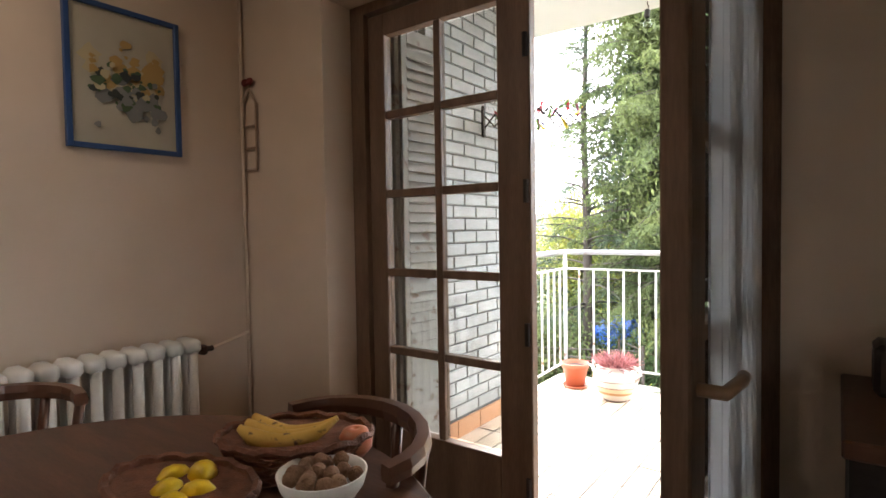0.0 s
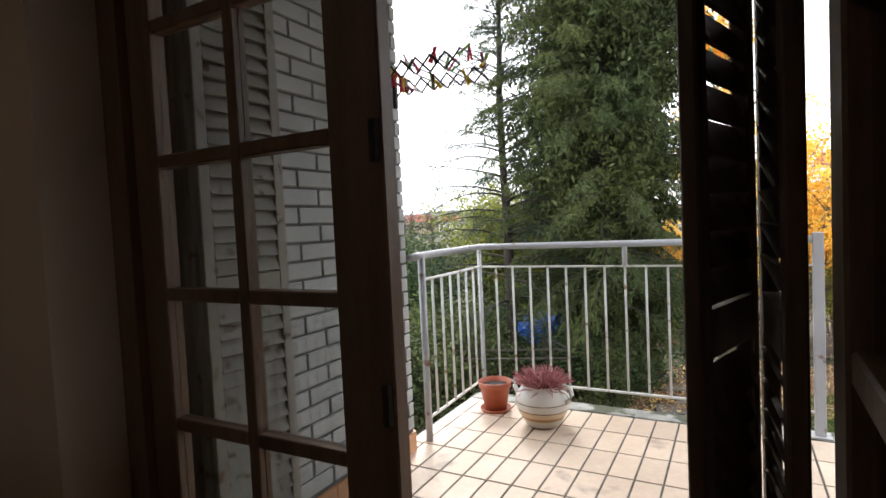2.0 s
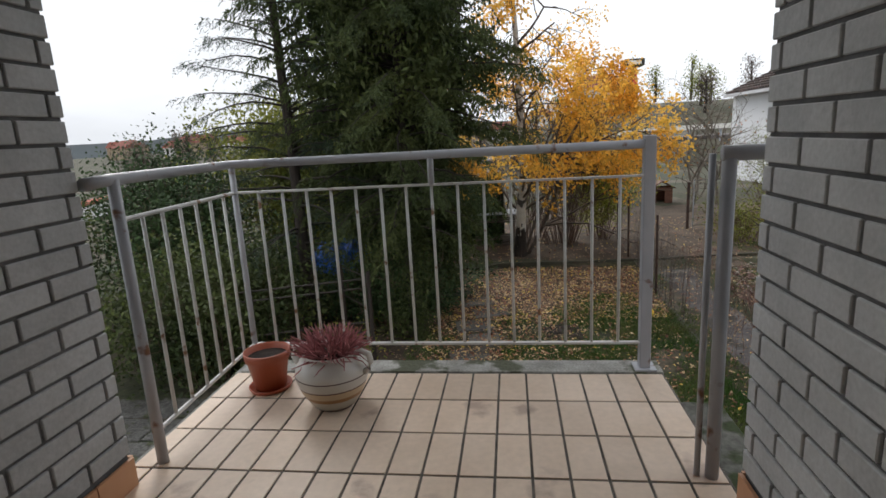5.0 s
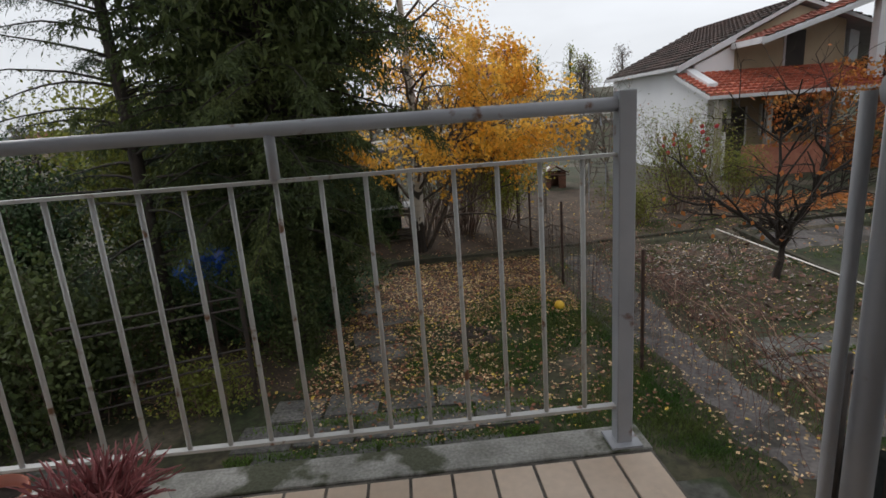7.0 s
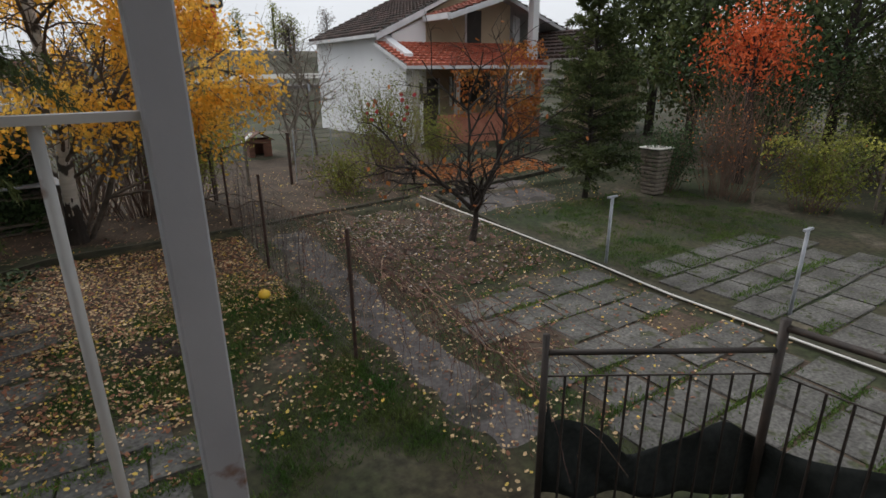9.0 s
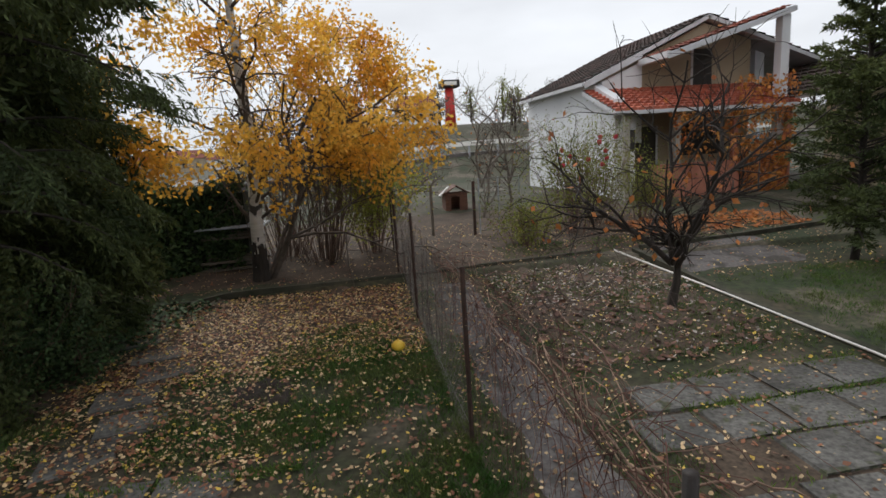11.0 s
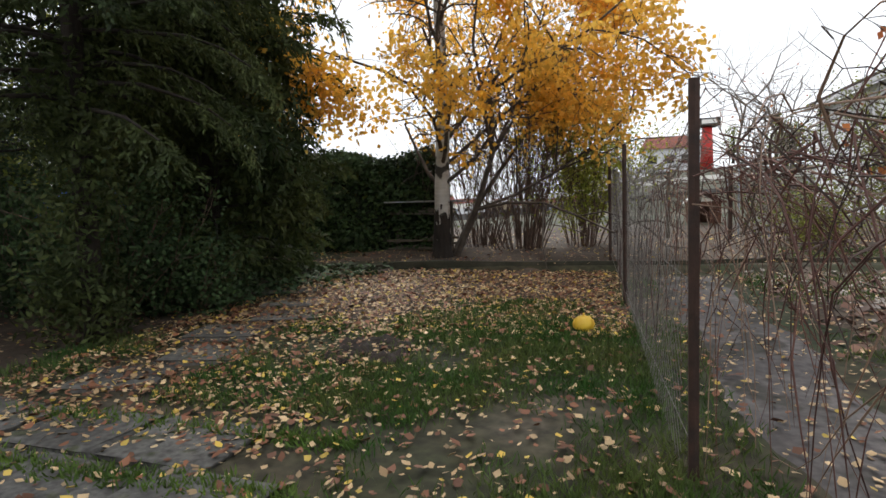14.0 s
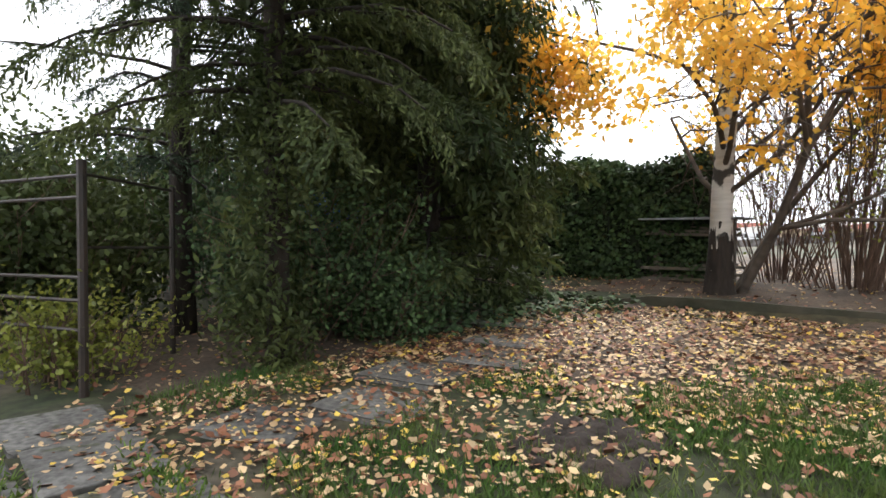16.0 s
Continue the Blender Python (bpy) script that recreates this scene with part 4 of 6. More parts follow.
for (x0, y0, z0), (x1, y1, z1) in zip(FP[1:], FP[2:]):
    for f in (0.08, 0.5, 0.95):
        a = gz(x0, y0) + f * (z0 - gz(x0, y0))
        b = gz(x1, y1) + f * (z1 - gz(x1, y1))
        tube(bm, [(x0, y0, a), ((x0 + x1) / 2, (y0 + y1) / 2, (a + b) / 2 - 0.02), (x1, y1, b)], 0.0022, 3)
    n = int((y1 - y0 + 1.2) / 0.09)
    for s in (1, -1):
        for k in range(n):
            ya = y0 + 0.09 * k - (0.0 if s > 0 else 0) - 0.6
            yb = ya + 1.2
            za, zb = (0.05, 1.2) if s > 0 else (1.2, 0.05)
            fa, fb = max((y0 - ya) / 1.2, 0), min((y1 - ya) / 1.2, 1)
            if fb > fa:
                pa, pb = ya + 1.2 * fa, ya + 1.2 * fb
                tube(bm, [(2.62, pa, gz(2.62, pa) + za + (zb - za) * fa), (2.62, pb, gz(2.62, pb) + za + (zb - za) * fb)], 0.0013, 3, False)
part("mesh", bm, WIREM, fence, kind="stuff")
for i, (x, y, h) in enumerate(((3.62, 16.9, 1.15), (4.5, 16.5, 1.2), (2.7, 15.9, 1.2))):
    o = B("fence_post", (x - 0.03, y - 0.03, gz(x, y) - 0.1), (x + 0.03, y + 0.03, gz(x, y) + h), RUST if i else GREYTWIG)
    tagged(o, "dark weathered post of the old run behind the kerb", "post", "run posts")
gate = empty("grille_gate", (4.55, 16.4, gz(4.5, 16.4)), "open grey welded grille gate leaning beside its post", "gate")
bm = bmesh.new()
for z in (0.12, 0.4, 0.55, 0.65, 0.75, 0.85, 0.95, 1.05, 1.15, 1.25):
    tube(bm, [(0.05, 0, z), (1.0, 0.1, z)], 0.006 if 0.12 < z < 1.25 else 0.013, 5)
part("bar", bm, WIREM, gate, kind="stuff")
bm = bmesh.new()
for x, y in ((0.05, 0), (0.5, 0.05), (1.0, 0.1)):
    tube(bm, [(x, y, 0.05), (x, y, 1.27)], 0.014, 6)
part("frame", bm, GREYPOLE, gate)


def vine():
    R = np.random.default_rng(21)
    e = empty("dry_vine", (0, 0, 0), "tangled dry reddish brown vine hanging over the wire fence", "climbing plant")
    bm, bm2 = bmesh.new(), bmesh.new()
    VB = []
    for i in range(250):
        y = 6.7 + 4.6 * R.random() ** 1.5
        f = (y - 6.0) / 5
        top = -0.75 + 0.05 * f
        p = np.array([2.84 + R.normal(0, 0.09), y, top + R.normal(0, 0.08) - 0.15])
        d = np.array([0.35 + R.normal(0, 0.45), R.normal(0, 0.8), R.normal(0.1, 0.45)])
        pts = [p]
        for k in range(8):
            d = d + R.normal(0, 0.35, 3) + np.array([0.0, 0, -0.34])
            p = p + d / np.linalg.norm(d) * 0.13
            g = gz(p[0], p[1]) + 0.02
            p[0] = max(p[0], 2.66)
            if p[2] < g:
                p[2] = g
            pts.append(p)
        tube(bm if i % 4 else bm2, [tuple(q) for q in pts], [0.0024 * (1 - k / 11) * (0.7 + 0.8 * R.random()) for k in range(9)], 4, False)
    part("twig", bm, VINEM, e, kind="stuff")
    # canes that arch over the bed on the far side of the fence
    bm3 = bmesh.new()
    for i in range(48):
        f = R.random()
        p = np.array([2.95 + 0.95 * f + R.normal(0, 0.12), 7.9 + 1.9 * R.random(), -0.85 + R.normal(0, 0.16)])
        d = R.normal(0, 1, 3) * np.array([1, 1, 0.5]) + np.array([0.1, 0, 0.25])
        pts = [p]
        n = R.integers(6, 13)
        for k in range(n):
            d = d / np.linalg.norm(d) + R.normal(0, 0.33, 3) + np.array([0, 0, -0.10])
            p = p + d / np.linalg.norm(d) * 0.10
            p[0] = max(p[0], 2.75)
            p[2] = min(p[2], -0.42)
            pts.append(p)
            if R.random() < 0.5:
                q = p + R.normal(0, 0.07, 3)
                tube(bm3, [tuple(p), tuple(q), tuple(q + R.normal(0, 0.06, 3))], [0.0026, 0.002, 0.001], 3, False)
        r0 = 0.0022 + 0.004 * R.random() ** 2
        tube(bm3, [tuple(q) for q in pts], [r0 * (1 - 0.75 * k / n) for k in range(n + 1)], 5, False)
    for i in range(34):
        y = 10.6 + 3.4 * R.random()
        g = gz(2.62, y)
        x = 2.66 + R.normal(0, 0.04)
        h = 0.7 + 0.6 * R.random()
        tube(bm3, [(x, y, g), (x + R.normal(0, 0.03), y + R.normal(0, 0.04), g + h * 0.5), (x + R.normal(0, 0.04), y + R.normal(0, 0.06), g + h)], [0.0045, 0.004, 0.002], 4, False)
    part("arching_cane", bm3, VINED, e, "dark bare arching canes", kind="stuff")
    # the old wooden stem and its fork
    for pts, w in (([(3.35, 6.45, -2.05), (3.33, 6.62, -1.75), (3.27, 6.85, -1.5), (3.22, 7.1, -1.3), (3.1, 7.3, -1.22), (2.98, 7.55, -1.0), (2.9, 7.9, -0.82)], 0.021),
                   ([(3.22, 7.1, -1.3), (3.4, 7.05, -1.22), (3.62, 6.95, -1.22), (3.95, 6.8, -1.3), (4.2, 6.7, -1.36)], 0.015),
                   ([(3.27, 6.85, -1.5), (3.1, 6.8, -1.3), (2.98, 6.95, -1.12), (2.9, 7.2, -0.95)], 0.012),
                   ([(3.22, 7.1, -1.3), (3.2, 7.5, -1.05), (3.28, 7.9, -0.9), (3.2, 8.4, -0.78)], 0.012)):
        q = []
        for a, b in zip(pts, pts[1:]):
            for k in range(4):
                f = k / 4
                q.append(tuple(a[j] * (1 - f) + b[j] * f + R.normal(0, 0.009) for j in range(3)))
        q.append(pts[-1])
        bm4 = bmesh.new()
        tube(bm4, q, [0.48 * w * (1 - 0.45 * k / len(q)) * (0.9 + 0.25 * R.random()) for k in range(len(q))], 8)
        smooth(part("stem", bm4, VINEL, e, "pale brown twisted woody stem"))
    for i in range(4):
        y = 6.8 + 0.4 * i
        pts = [(2.86, y - 0.1, -0.95)]
        p, d = np.array(pts[0]), np.array([R.normal(0.15, 0.2), 1.0, 0.35])
        for k in range(12):
            d = d * 0.9 + R.normal(0, 0.25, 3) + np.array([0.0, 0.25, -0.05])
            p = p + d / np.linalg.norm(d) * 0.16
            p[0] = min(max(p[0], 2.70), 3.15)
            pts.append(tuple(p))
        tube(bm2, pts, [0.0034 * (1 - k / 15) for k in range(13)], 5, False)
    part("cane", bm2, VINEL, e, kind="stuff")


VINEM = mat("vine_twig", (0.075, 0.030, 0.024), (0.145, 0.066, 0.050), 0.85, 6.0, 0.3, island=0.35)
VINEL = mat("vine_cane", (0.17, 0.10, 0.07), (0.33, 0.22, 0.155), 0.8, 9.0, 0.5, island=0.3)
VINED = mat("dark_cane", (0.05, 0.032, 0.028), (0.12, 0.085, 0.07), 0.85, 8.0, 0.3, island=0.3)
vine()

for o in list(scene.objects):
    if o.name.startswith("birch_tree"):
        bm = bmesh.new()
        tube(bm, [(0, 0, -0.1), (0.005, -0.01, 0.15), (0.015, -0.04, 0.5), (0.028, -0.072, 0.9)], [0.17, 0.138, 0.128, 0.092], 14, False)
        bmesh.ops.subdivide_edges(bm, edges=bm.edges[:], cuts=2, use_grid_fill=True)
        for v in bm.verts:
            v.co += Vector(noise.noise_vector(v.co * 12)) * 0.022
        smooth(part("bark_foot", bm, BARK, o, "dark cracked bark at the foot of the birch"))

# ---- garden stairs ----
stairs = S(empty("garden_stairs", (0, 0, 0)))
for i in range(6):
    x0 = 0.80 + 0.24 * i
    B("step", (x0, 4.05, -2.1 if i > 2 else -0.18 * (i + 1) - 0.3), (x0 + 0.26, 4.88 if i < 3 else 5.15, -0.18 * (i + 1)), STEPM, stairs, 0.008)
B("landing", (2.24, 4.05, -2.1), (2.62, 5.45, -1.15), STEPM, stairs, 0.008)
for i, z in enumerate((-1.33, -1.5, -1.67, -1.85)):
    B("step", (1.75, 5.45 + 0.26 * i, -2.1), (2.52, 5.45 + 0.26 * (i + 1), z), STEPM, stairs, 0.008)
B("step_base", (1.75, 5.15, -2.1), (2.24, 5.45, -1.16), STEPM, stairs)
srail = empty("stair_railing", (0, 0, 0), "black iron stair railing with dark netting along its foot", "railing")
A_, B_, C_ = (2.67, 6.19), (3.84, 5.43), (4.01, 3.4)
for (x, y), zt, r in ((A_, -0.5, 0.022), (B_, -0.42, 0.03), (C_, -0.42, 0.03)):
    bm = bmesh.new()
    tube(bm, [(x, y, -2.05), (x, y, zt)], r, 8)
    smooth(part("post", bm, BLACKMETAL, srail))
for (p, q, n) in ((A_, B_, 11), (B_, C_, 15)):
    for z, r in ((-0.62, 0.019), (-0.78, 0.006)) if p is A_ else ((-0.47, 0.024), (-0.78, 0.006)):
        bm = bmesh.new()
        tube(bm, [(*p, z), (*q, z)], r, 8)
        smooth(part("rail", bm, BLACKMETAL, srail))
    bm = bmesh.new()
    tube(bm, [(*p, -1.75), (*q, -1.75)], 0.01, 6)
    part("rail", bm, BLACKMETAL, srail)
    for i in range(1, n):
        x, y = p[0] + (q[0] - p[0]) * i / n, p[1] + (q[1] - p[1]) * i / n
        bm = bmesh.new()
        tube(bm, [(x, y, -1.80), (x, y, -0.78)], 0.009, 6)
        part("bar", bm, BLACKMETAL, srail)
NET = mat("dark_netting", (0.010, 0.013, 0.012), (0.022, 0.026, 0.024), 0.9, 30.0, 0.4)
V, F = [], []
NX, NZ = 40, 8
for i in range(NX + 1):
    f = i / NX
    g = min(f * 1.6, 1)
    if f < 0.6:
        x, y = A_[0] + (B_[0] - A_[0]) * f / 0.6, A_[1] + (B_[1] - A_[1]) * f / 0.6
    else:
        x, y = B_[0] + (C_[0] - B_[0]) * (f - 0.6) / 0.4, B_[1] + (C_[1] - B_[1]) * (f - 0.6) / 0.4
    top = -1.18 + 0.10 * math.sin(f * 17) - 0.12 * math.sin(f * 5) + (0.22 if i == 0 else 0)
    for j in range(NZ + 1):
        h = j / NZ
        V.append((x + 0.03 + 0.03 * math.sin(i * 0.9 + j), y + 0.035 + 0.03 * math.cos(i * 0.7 + j * 0.5), -1.72 * (1 - h) + top * h))
F = np.array([(i * (NZ + 1) + j, (i + 1) * (NZ + 1) + j, (i + 1) * (NZ + 1) + j + 1, i * (NZ + 1) + j + 1) for i in range(NX) for j in range(NZ)])
net = raw("netting", V, F, NET, srail, "dark green-black sagging netting", smooth=True)
mod = net.modifiers.new("solid", "SOLIDIFY")
mod.thickness = 0.003

# ---- garden things ----
gourd = bmesh.new()
prof = [(0.02, 0.0), (0.07, 0.012), (0.105, 0.05), (0.11, 0.085), (0.095, 0.125), (0.055, 0.155), (0.012, 0.16), (0.01, 0.185), (0.004, 0.19)]
lathe(gourd, [(r * 0.72, z * 0.78) for r, z in prof], 20)
for v in gourd.verts:
    a = math.atan2(v.co.y, v.co.x)
    v.co.x *= 1 + 0.04 * math.cos(8 * a)
    v.co.y *= 1 + 0.04 * math.cos(8 * a)
g = smooth(part("pumpkin", gourd, mat("pumpkin_skin", (0.70, 0.42, 0.03), (0.80, 0.55, 0.06), 0.45, 12.0, 0.2)))
g.location = (2.25, 11.0, gz(2.25, 11.0))
tagged(g, "yellow pumpkin lying in the grass by the fence", "pumpkin")

dh = empty("dog_house", (4.85, 20.2, gz(4.8, 20.2)), "small brown wooden dog house with a pale board on top", "dog house")
DOGW = mat("dog_house_wood", (0.10, 0.045, 0.03), (0.17, 0.08, 0.05), 0.8, 4.0, 0.2, stretch=(1, 1, 8))
bm = bmesh.new()
box(bm, (-0.45, 0.0, 0), (-0.24, 0.04, 0.62))
box(bm, (0.12, 0.0, 0), (0.45, 0.04, 0.62))
box(bm, (-0.24, 0.0, 0.5), (0.12, 0.04, 0.62))
box(bm, (-0.45, 0.04, 0), (-0.41, 0.8, 0.62))
box(bm, (0.41, 0.04, 0), (0.45, 0.8, 0.62))
box(bm, (-0.41, 0.76, 0), (0.41, 0.8, 0.62))
box(bm, (-0.45, 0.04, -0.02), (0.45, 0.76, 0.0))
part("wall", bm, DOGW, dh)
for s in (-1, 1):
    bm = bmesh.new()
    m = Matrix.Translation((s * 0.27, 0.38, 0.74)) @ Matrix.Rotation(radians(28 * s), 4, "Y") @ Matrix.Diagonal((0.66, 0.98, 0.03, 1))
    bmesh.ops.create_cube(bm, size=1, matrix=m)
    part("roof", bm, DOGW, dh)
bm = bmesh.new()
m = Matrix.Translation((-0.5, -0.03, 0.72)) @ Matrix.Rotation(radians(-38), 4, "Y") @ Matrix.Diagonal((0.5, 0.3, 0.03, 1))
bmesh.ops.create_cube(bm, size=1, matrix=m)
part("board", bm, WHITEPAINT, dh, "pale leaning board")

dh.scale = (0.72, 0.72, 0.80)
bin_ = empty("slatted_bin", (11.7, 11.9, gz(11.7, 11.9)), "grey slatted tapering bin with a pale lid on the lawn", "bin")
for k in range(11):
    w = 0.26 - 0.007 * k
    B("slat", (-w, -w, 0.02 + 0.095 * (10 - k) ), (w, w, 0.095 + 0.095 * (10 - k)), GREYTWIG, bin_, 0.01)
B("lid", (-0.30, -0.28, 1.08), (0.30, 0.28, 1.11), WHITEPAINT, bin_, 0.01)
tb = empty("garden_table", (14.2, 7.6, gz(14, 7.6)), "pale topped garden table with thin dark legs", "table")
B("tabletop", (-0.7, -0.4, 0.72), (0.7, 0.4, 0.76), WHITEPAINT, tb, 0.01)
for a in (-0.6, 0.6):
    for b in (-0.32, 0.32):
        B("leg", (a - 0.02, b - 0.02, -0.03), (a + 0.02, b + 0.02, 0.72), BLACKMETAL, tb)
arb = empty("vine_arbour", (13, 10.2, gz(13, 10.2)), "low wire arbour with sparse yellow-green vine leaves", "arbour")
R = np.random.default_rng(5)
for k in range(4):
    bm = bmesh.new()
    tube(bm, [(1.9 * k, -1.7 * k, -0.1), (1.9 * k, -1.7 * k, 1.5)], 0.03, 6)
    part("post", bm, GREYTWIG, arb)
bm = bmesh.new()
for z in (1.1, 1.5):
    tube(bm, [(0, 0, z), (2.85, -2.55, z - 0.05), (5.7, -5.1, z)], 0.008, 4)
part("wire", bm, BARK, arb)
u = R.random(900)
P = np.stack([5.7 * u + R.normal(0, 0.1, 900), -5.1 * u + R.normal(0, 0.1, 900), 1.38 + 0.1 * np.sin(u * 31) - R.exponential(0.13, 900)], 1)
VINEYEL = mat("vine_leaf", (0.35, 0.38, 0.06), (0.55, 0.52, 0.12), 0.6, 2.0, island=0.3, trans=0.3)
V, F = cards(P, R.normal(0, 1, P.shape), R.normal(0, 1, P.shape), 0.09 * (0.5 + R.random(len(P))), 0.07)
raw("foliage", V, F, VINEYEL, arb, kind="stuff")

tarp = bmesh.new()
bmesh.ops.create_icosphere(tarp, subdivisions=4, radius=0.42)
for v in tarp.verts:
    n = noise.noise(v.co * 3.0) * 0.5 - abs(noise.noise(v.co * 7.0)) * 0.6 + abs(noise.noise(v.co * 16.0)) * 0.25
    v.co *= 1.1 + n
    v.co.x *= 1.2
    v.co.z = max(v.co.z * 1.15, -0.45)
o = part("tarpaulin", tarp, mat("blue_tarp", (0.01, 0.05, 0.30), (0.03, 0.13, 0.50), 0.3, 9.0, 0.3))
o.location = (-3.0, 11.7, gz(-3, 11.7) + 0.75)
tagged(o, "crumpled shiny blue tarpaulin over a heap beneath the spruce", "tarpaulin")
o = B("garden_crate", (-3.35, 11.4, gz(-3, 11.5) - 0.02), (-2.65, 12.0, gz(-3, 11.5) + 0.38), GREYTWIG, bevel=0.01)
tagged(o, "grey wooden crate under the blue tarpaulin", "crate")

bgate = empty("iron_gate", (-1.86, 9.14, gz(-1.86, 9.14)), "black iron garden gate frame with horizontal bars beneath the spruce", "gate")
bm = bmesh.new()
tube(bm, [(0, 0, -0.1), (0, 0, 1.42)], 0.028, 8)
part("post", bm, BLACKMETAL, bgate)
bm = bmesh.new()
tube(bm, [(-0.62, 0.75, -0.1), (-0.62, 0.75, 1.35)], 0.022, 8)
part("post", bm, BLACKMETAL, bgate)
for z in (0.4, 0.58, 0.72, 1.2, 1.33):
    bm = bmesh.new()
    tube(bm, [(0, 0, z), (-1.7, -0.55, z - 0.02)], 0.012, 6)
    part("bar", bm, BLACKMETAL, bgate)
for z in (0.9, 1.34):
    bm = bmesh.new()
    tube(bm, [(0, 0, z), (-0.62, 0.75, z - 0.02)], 0.010, 6)
    part("bar", bm, BLACKMETAL, bgate)

pile = empty("plank_pile", (-0.35, 15.7, gz(-0.3, 15.7)), "pile of weathered grey planks under a metal sheet behind the kerb", "wood pile")
R = random.Random(3)
for k in range(9):
    z = 0.02 + 0.045 * k
    bm = bmesh.new()
    m = Matrix.Translation((R.uniform(-0.1, 0.1), -0.35 + 0.1 * (k % 3), z + 0.3 * (k > 5))) @ Matrix.Rotation(radians(R.uniform(-6, 6)), 4, "Z") @ Matrix.Rotation(radians(R.uniform(-4, 4)), 4, "Y") @ Matrix.Diagonal((1.1, 0.12, 0.035, 1))
    bmesh.ops.create_cube(bm, size=1, matrix=m)
    part("plank", bm, GREYTWIG, pile)
B("sheet", (-0.6, -0.55, 0.78), (0.6, 0.3, 0.80), GREYPOLE, pile)
for a in (-0.45, 0.45):
    B("support", (a - 0.04, -0.3, 0), (a + 0.04, -0.22, 0.78), GREYTWIG, pile)

# ---- neighbour house ----
WALLWHITE = mat("white_render", (0.66, 0.67, 0.69), (0.74, 0.75, 0.77), 0.9, 0.6, 0.2)
WALLBEIGE = mat("beige_render", (0.30, 0.24, 0.16), (0.38, 0.31, 0.22), 0.9, 0.8, 0.3)
ROOFDARK = mat("dark_roof_tile", (0.030, 0.024, 0.021), (0.085, 0.052, 0.044), 0.9, 1.2, 0.5, island=0.35)
ROOFRED = mat("red_roof_tile", (0.30, 0.075, 0.045), (0.42, 0.13, 0.08), 0.85, 1.5, 0.4, island=0.3)
ROOFMIX = mat("mixed_roof_tile", (0.16, 0.05, 0.035), (0.28, 0.09, 0.06), 0.9, 1.2, 0.4, island=0.35)
BRICKRED = mat("red_brick", (0.32, 0.12, 0.08), (0.42, 0.18, 0.12), 0.9, 5.0, 0.3)
# near-black: paints in unlit rooms behind windows and door; tower head's own colour
DARKFACE = mat("room_shade_and_dark_head", (0.02, 0.018, 0.016), (0.03, 0.026, 0.022), 0.6, 3.0)
FASCIA = mat("fascia_board", (0.50, 0.50, 0.52), (0.60, 0.60, 0.62), 0.7, 3.0)
nh = empty("neighbour_house", (0, 0, 0), "white rendered house with dark tiled roof and red tiled porch", "house")


def roof(name, p0, u, s, nu, ns, m):
    """Rows of lapped tiles: from the corner p0 along the eave u and up the slope s."""
    p0, u, s = Vector(p0), Vector(u), Vector(s)
    n = u.cross(s).normalized()
    V, F = [], []
    for j in range(ns):
        for i in range(nu):
            a = p0 + u * (i / nu) + s * (j / ns)
            du, ds = u / nu * 0.97, s / ns * 1.06
            b = len(V)
            lo, hi = n * 0.075, n * 0.02
            V += [a + lo, a + du * 0.5 + lo * 1.5, a + du + lo, a + du + ds + hi, a + du * 0.5 + ds + hi * 2.2, a + ds + hi, a, a + du]
            F += [(b, b + 1, b + 4, b + 5), (b + 1, b + 2, b + 3, b + 4), (b + 6, b + 7, b + 2, b + 1, b)]
    o = raw(name, V, F, m, nh, kind="stuff")
    bm = bmesh.new()
    vs = [bm.verts.new(q) for q in (p0 - n * 0.12, p0 + u - n * 0.12, p0 + u + s - n * 0.12, p0 + s - n * 0.12, p0, p0 + u, p0 + u + s, p0 + s)]
    for f in ((3, 2, 1, 0), (4, 5, 6, 7), (0, 1, 5, 4), (1, 2, 6, 5), (2, 3, 7, 6), (3, 0, 4, 7)):
        bm.faces.new([vs[k] for k in f])
    part("roof_deck", bm, FASCIA, nh)
    return o


def wallpoly(name, pts, d, m):
    """An upright wall with the outline pts (x, y, z), thick by d."""
    bm = bmesh.new()
    a = [bm.verts.new(p) for p in pts]
    b = [bm.verts.new(Vector(p) + Vector(d)) for p in pts]
    bm.faces.new(a)
    bm.faces.new(b[::-1])
    k = len(a)
    for i in range(k):
        bm.faces.new((a[i], b[i], b[(i + 1) % k], a[(i + 1) % k]))
    bmesh.ops.recalc_face_normals(bm, faces=bm.faces)
    return part(name, bm, m, nh)


ZB = -1.8
wallpoly("side_wall", [(9.6, 19.9, ZB), (9.6, 27.2, ZB), (9.6, 27.2, 2.12), (9.6, 21.5, 2.12), (9.6, 19.9, 1.5)], (0.3, 0, 0), WALLWHITE)
wallpoly("gable_wall", [(9.9, 21.45, ZB), (15.2, 21.45, ZB), (15.2, 21.45, 3.3), (13.5, 21.45, 3.85), (9.9, 21.45, 2.2)], (0, 0.3, 0), WALLBEIGE)
wallpoly("gable_wall", [(9.9, 21.30, 0.2), (11.25, 21.30, 0.2), (11.25, 21.30, 2.7), (9.9, 21.30, 2.15)], (0, 0.14, 0), WALLWHITE)
wallpoly("back_wall", [(9.6, 27.2, ZB), (19, 27.2, ZB), (19.3, 27.2, 1.9), (13.5, 27.2, 3.85), (9.6, 27.2, 2.1)], (0, 0.3, 0), WALLWHITE)
wallpoly("front_wall", [(9.9, 20.0, ZB), (10.3, 20.0, ZB), (10.3, 20.0, 1.0), (9.9, 20.0, 1.0)], (0, 0.25, 0), WALLWHITE)
roof("roof", (9.3, 27.5, 2.16), (0, -6.3, 0), (4.2, 0, 1.9), 26, 15, ROOFDARK)
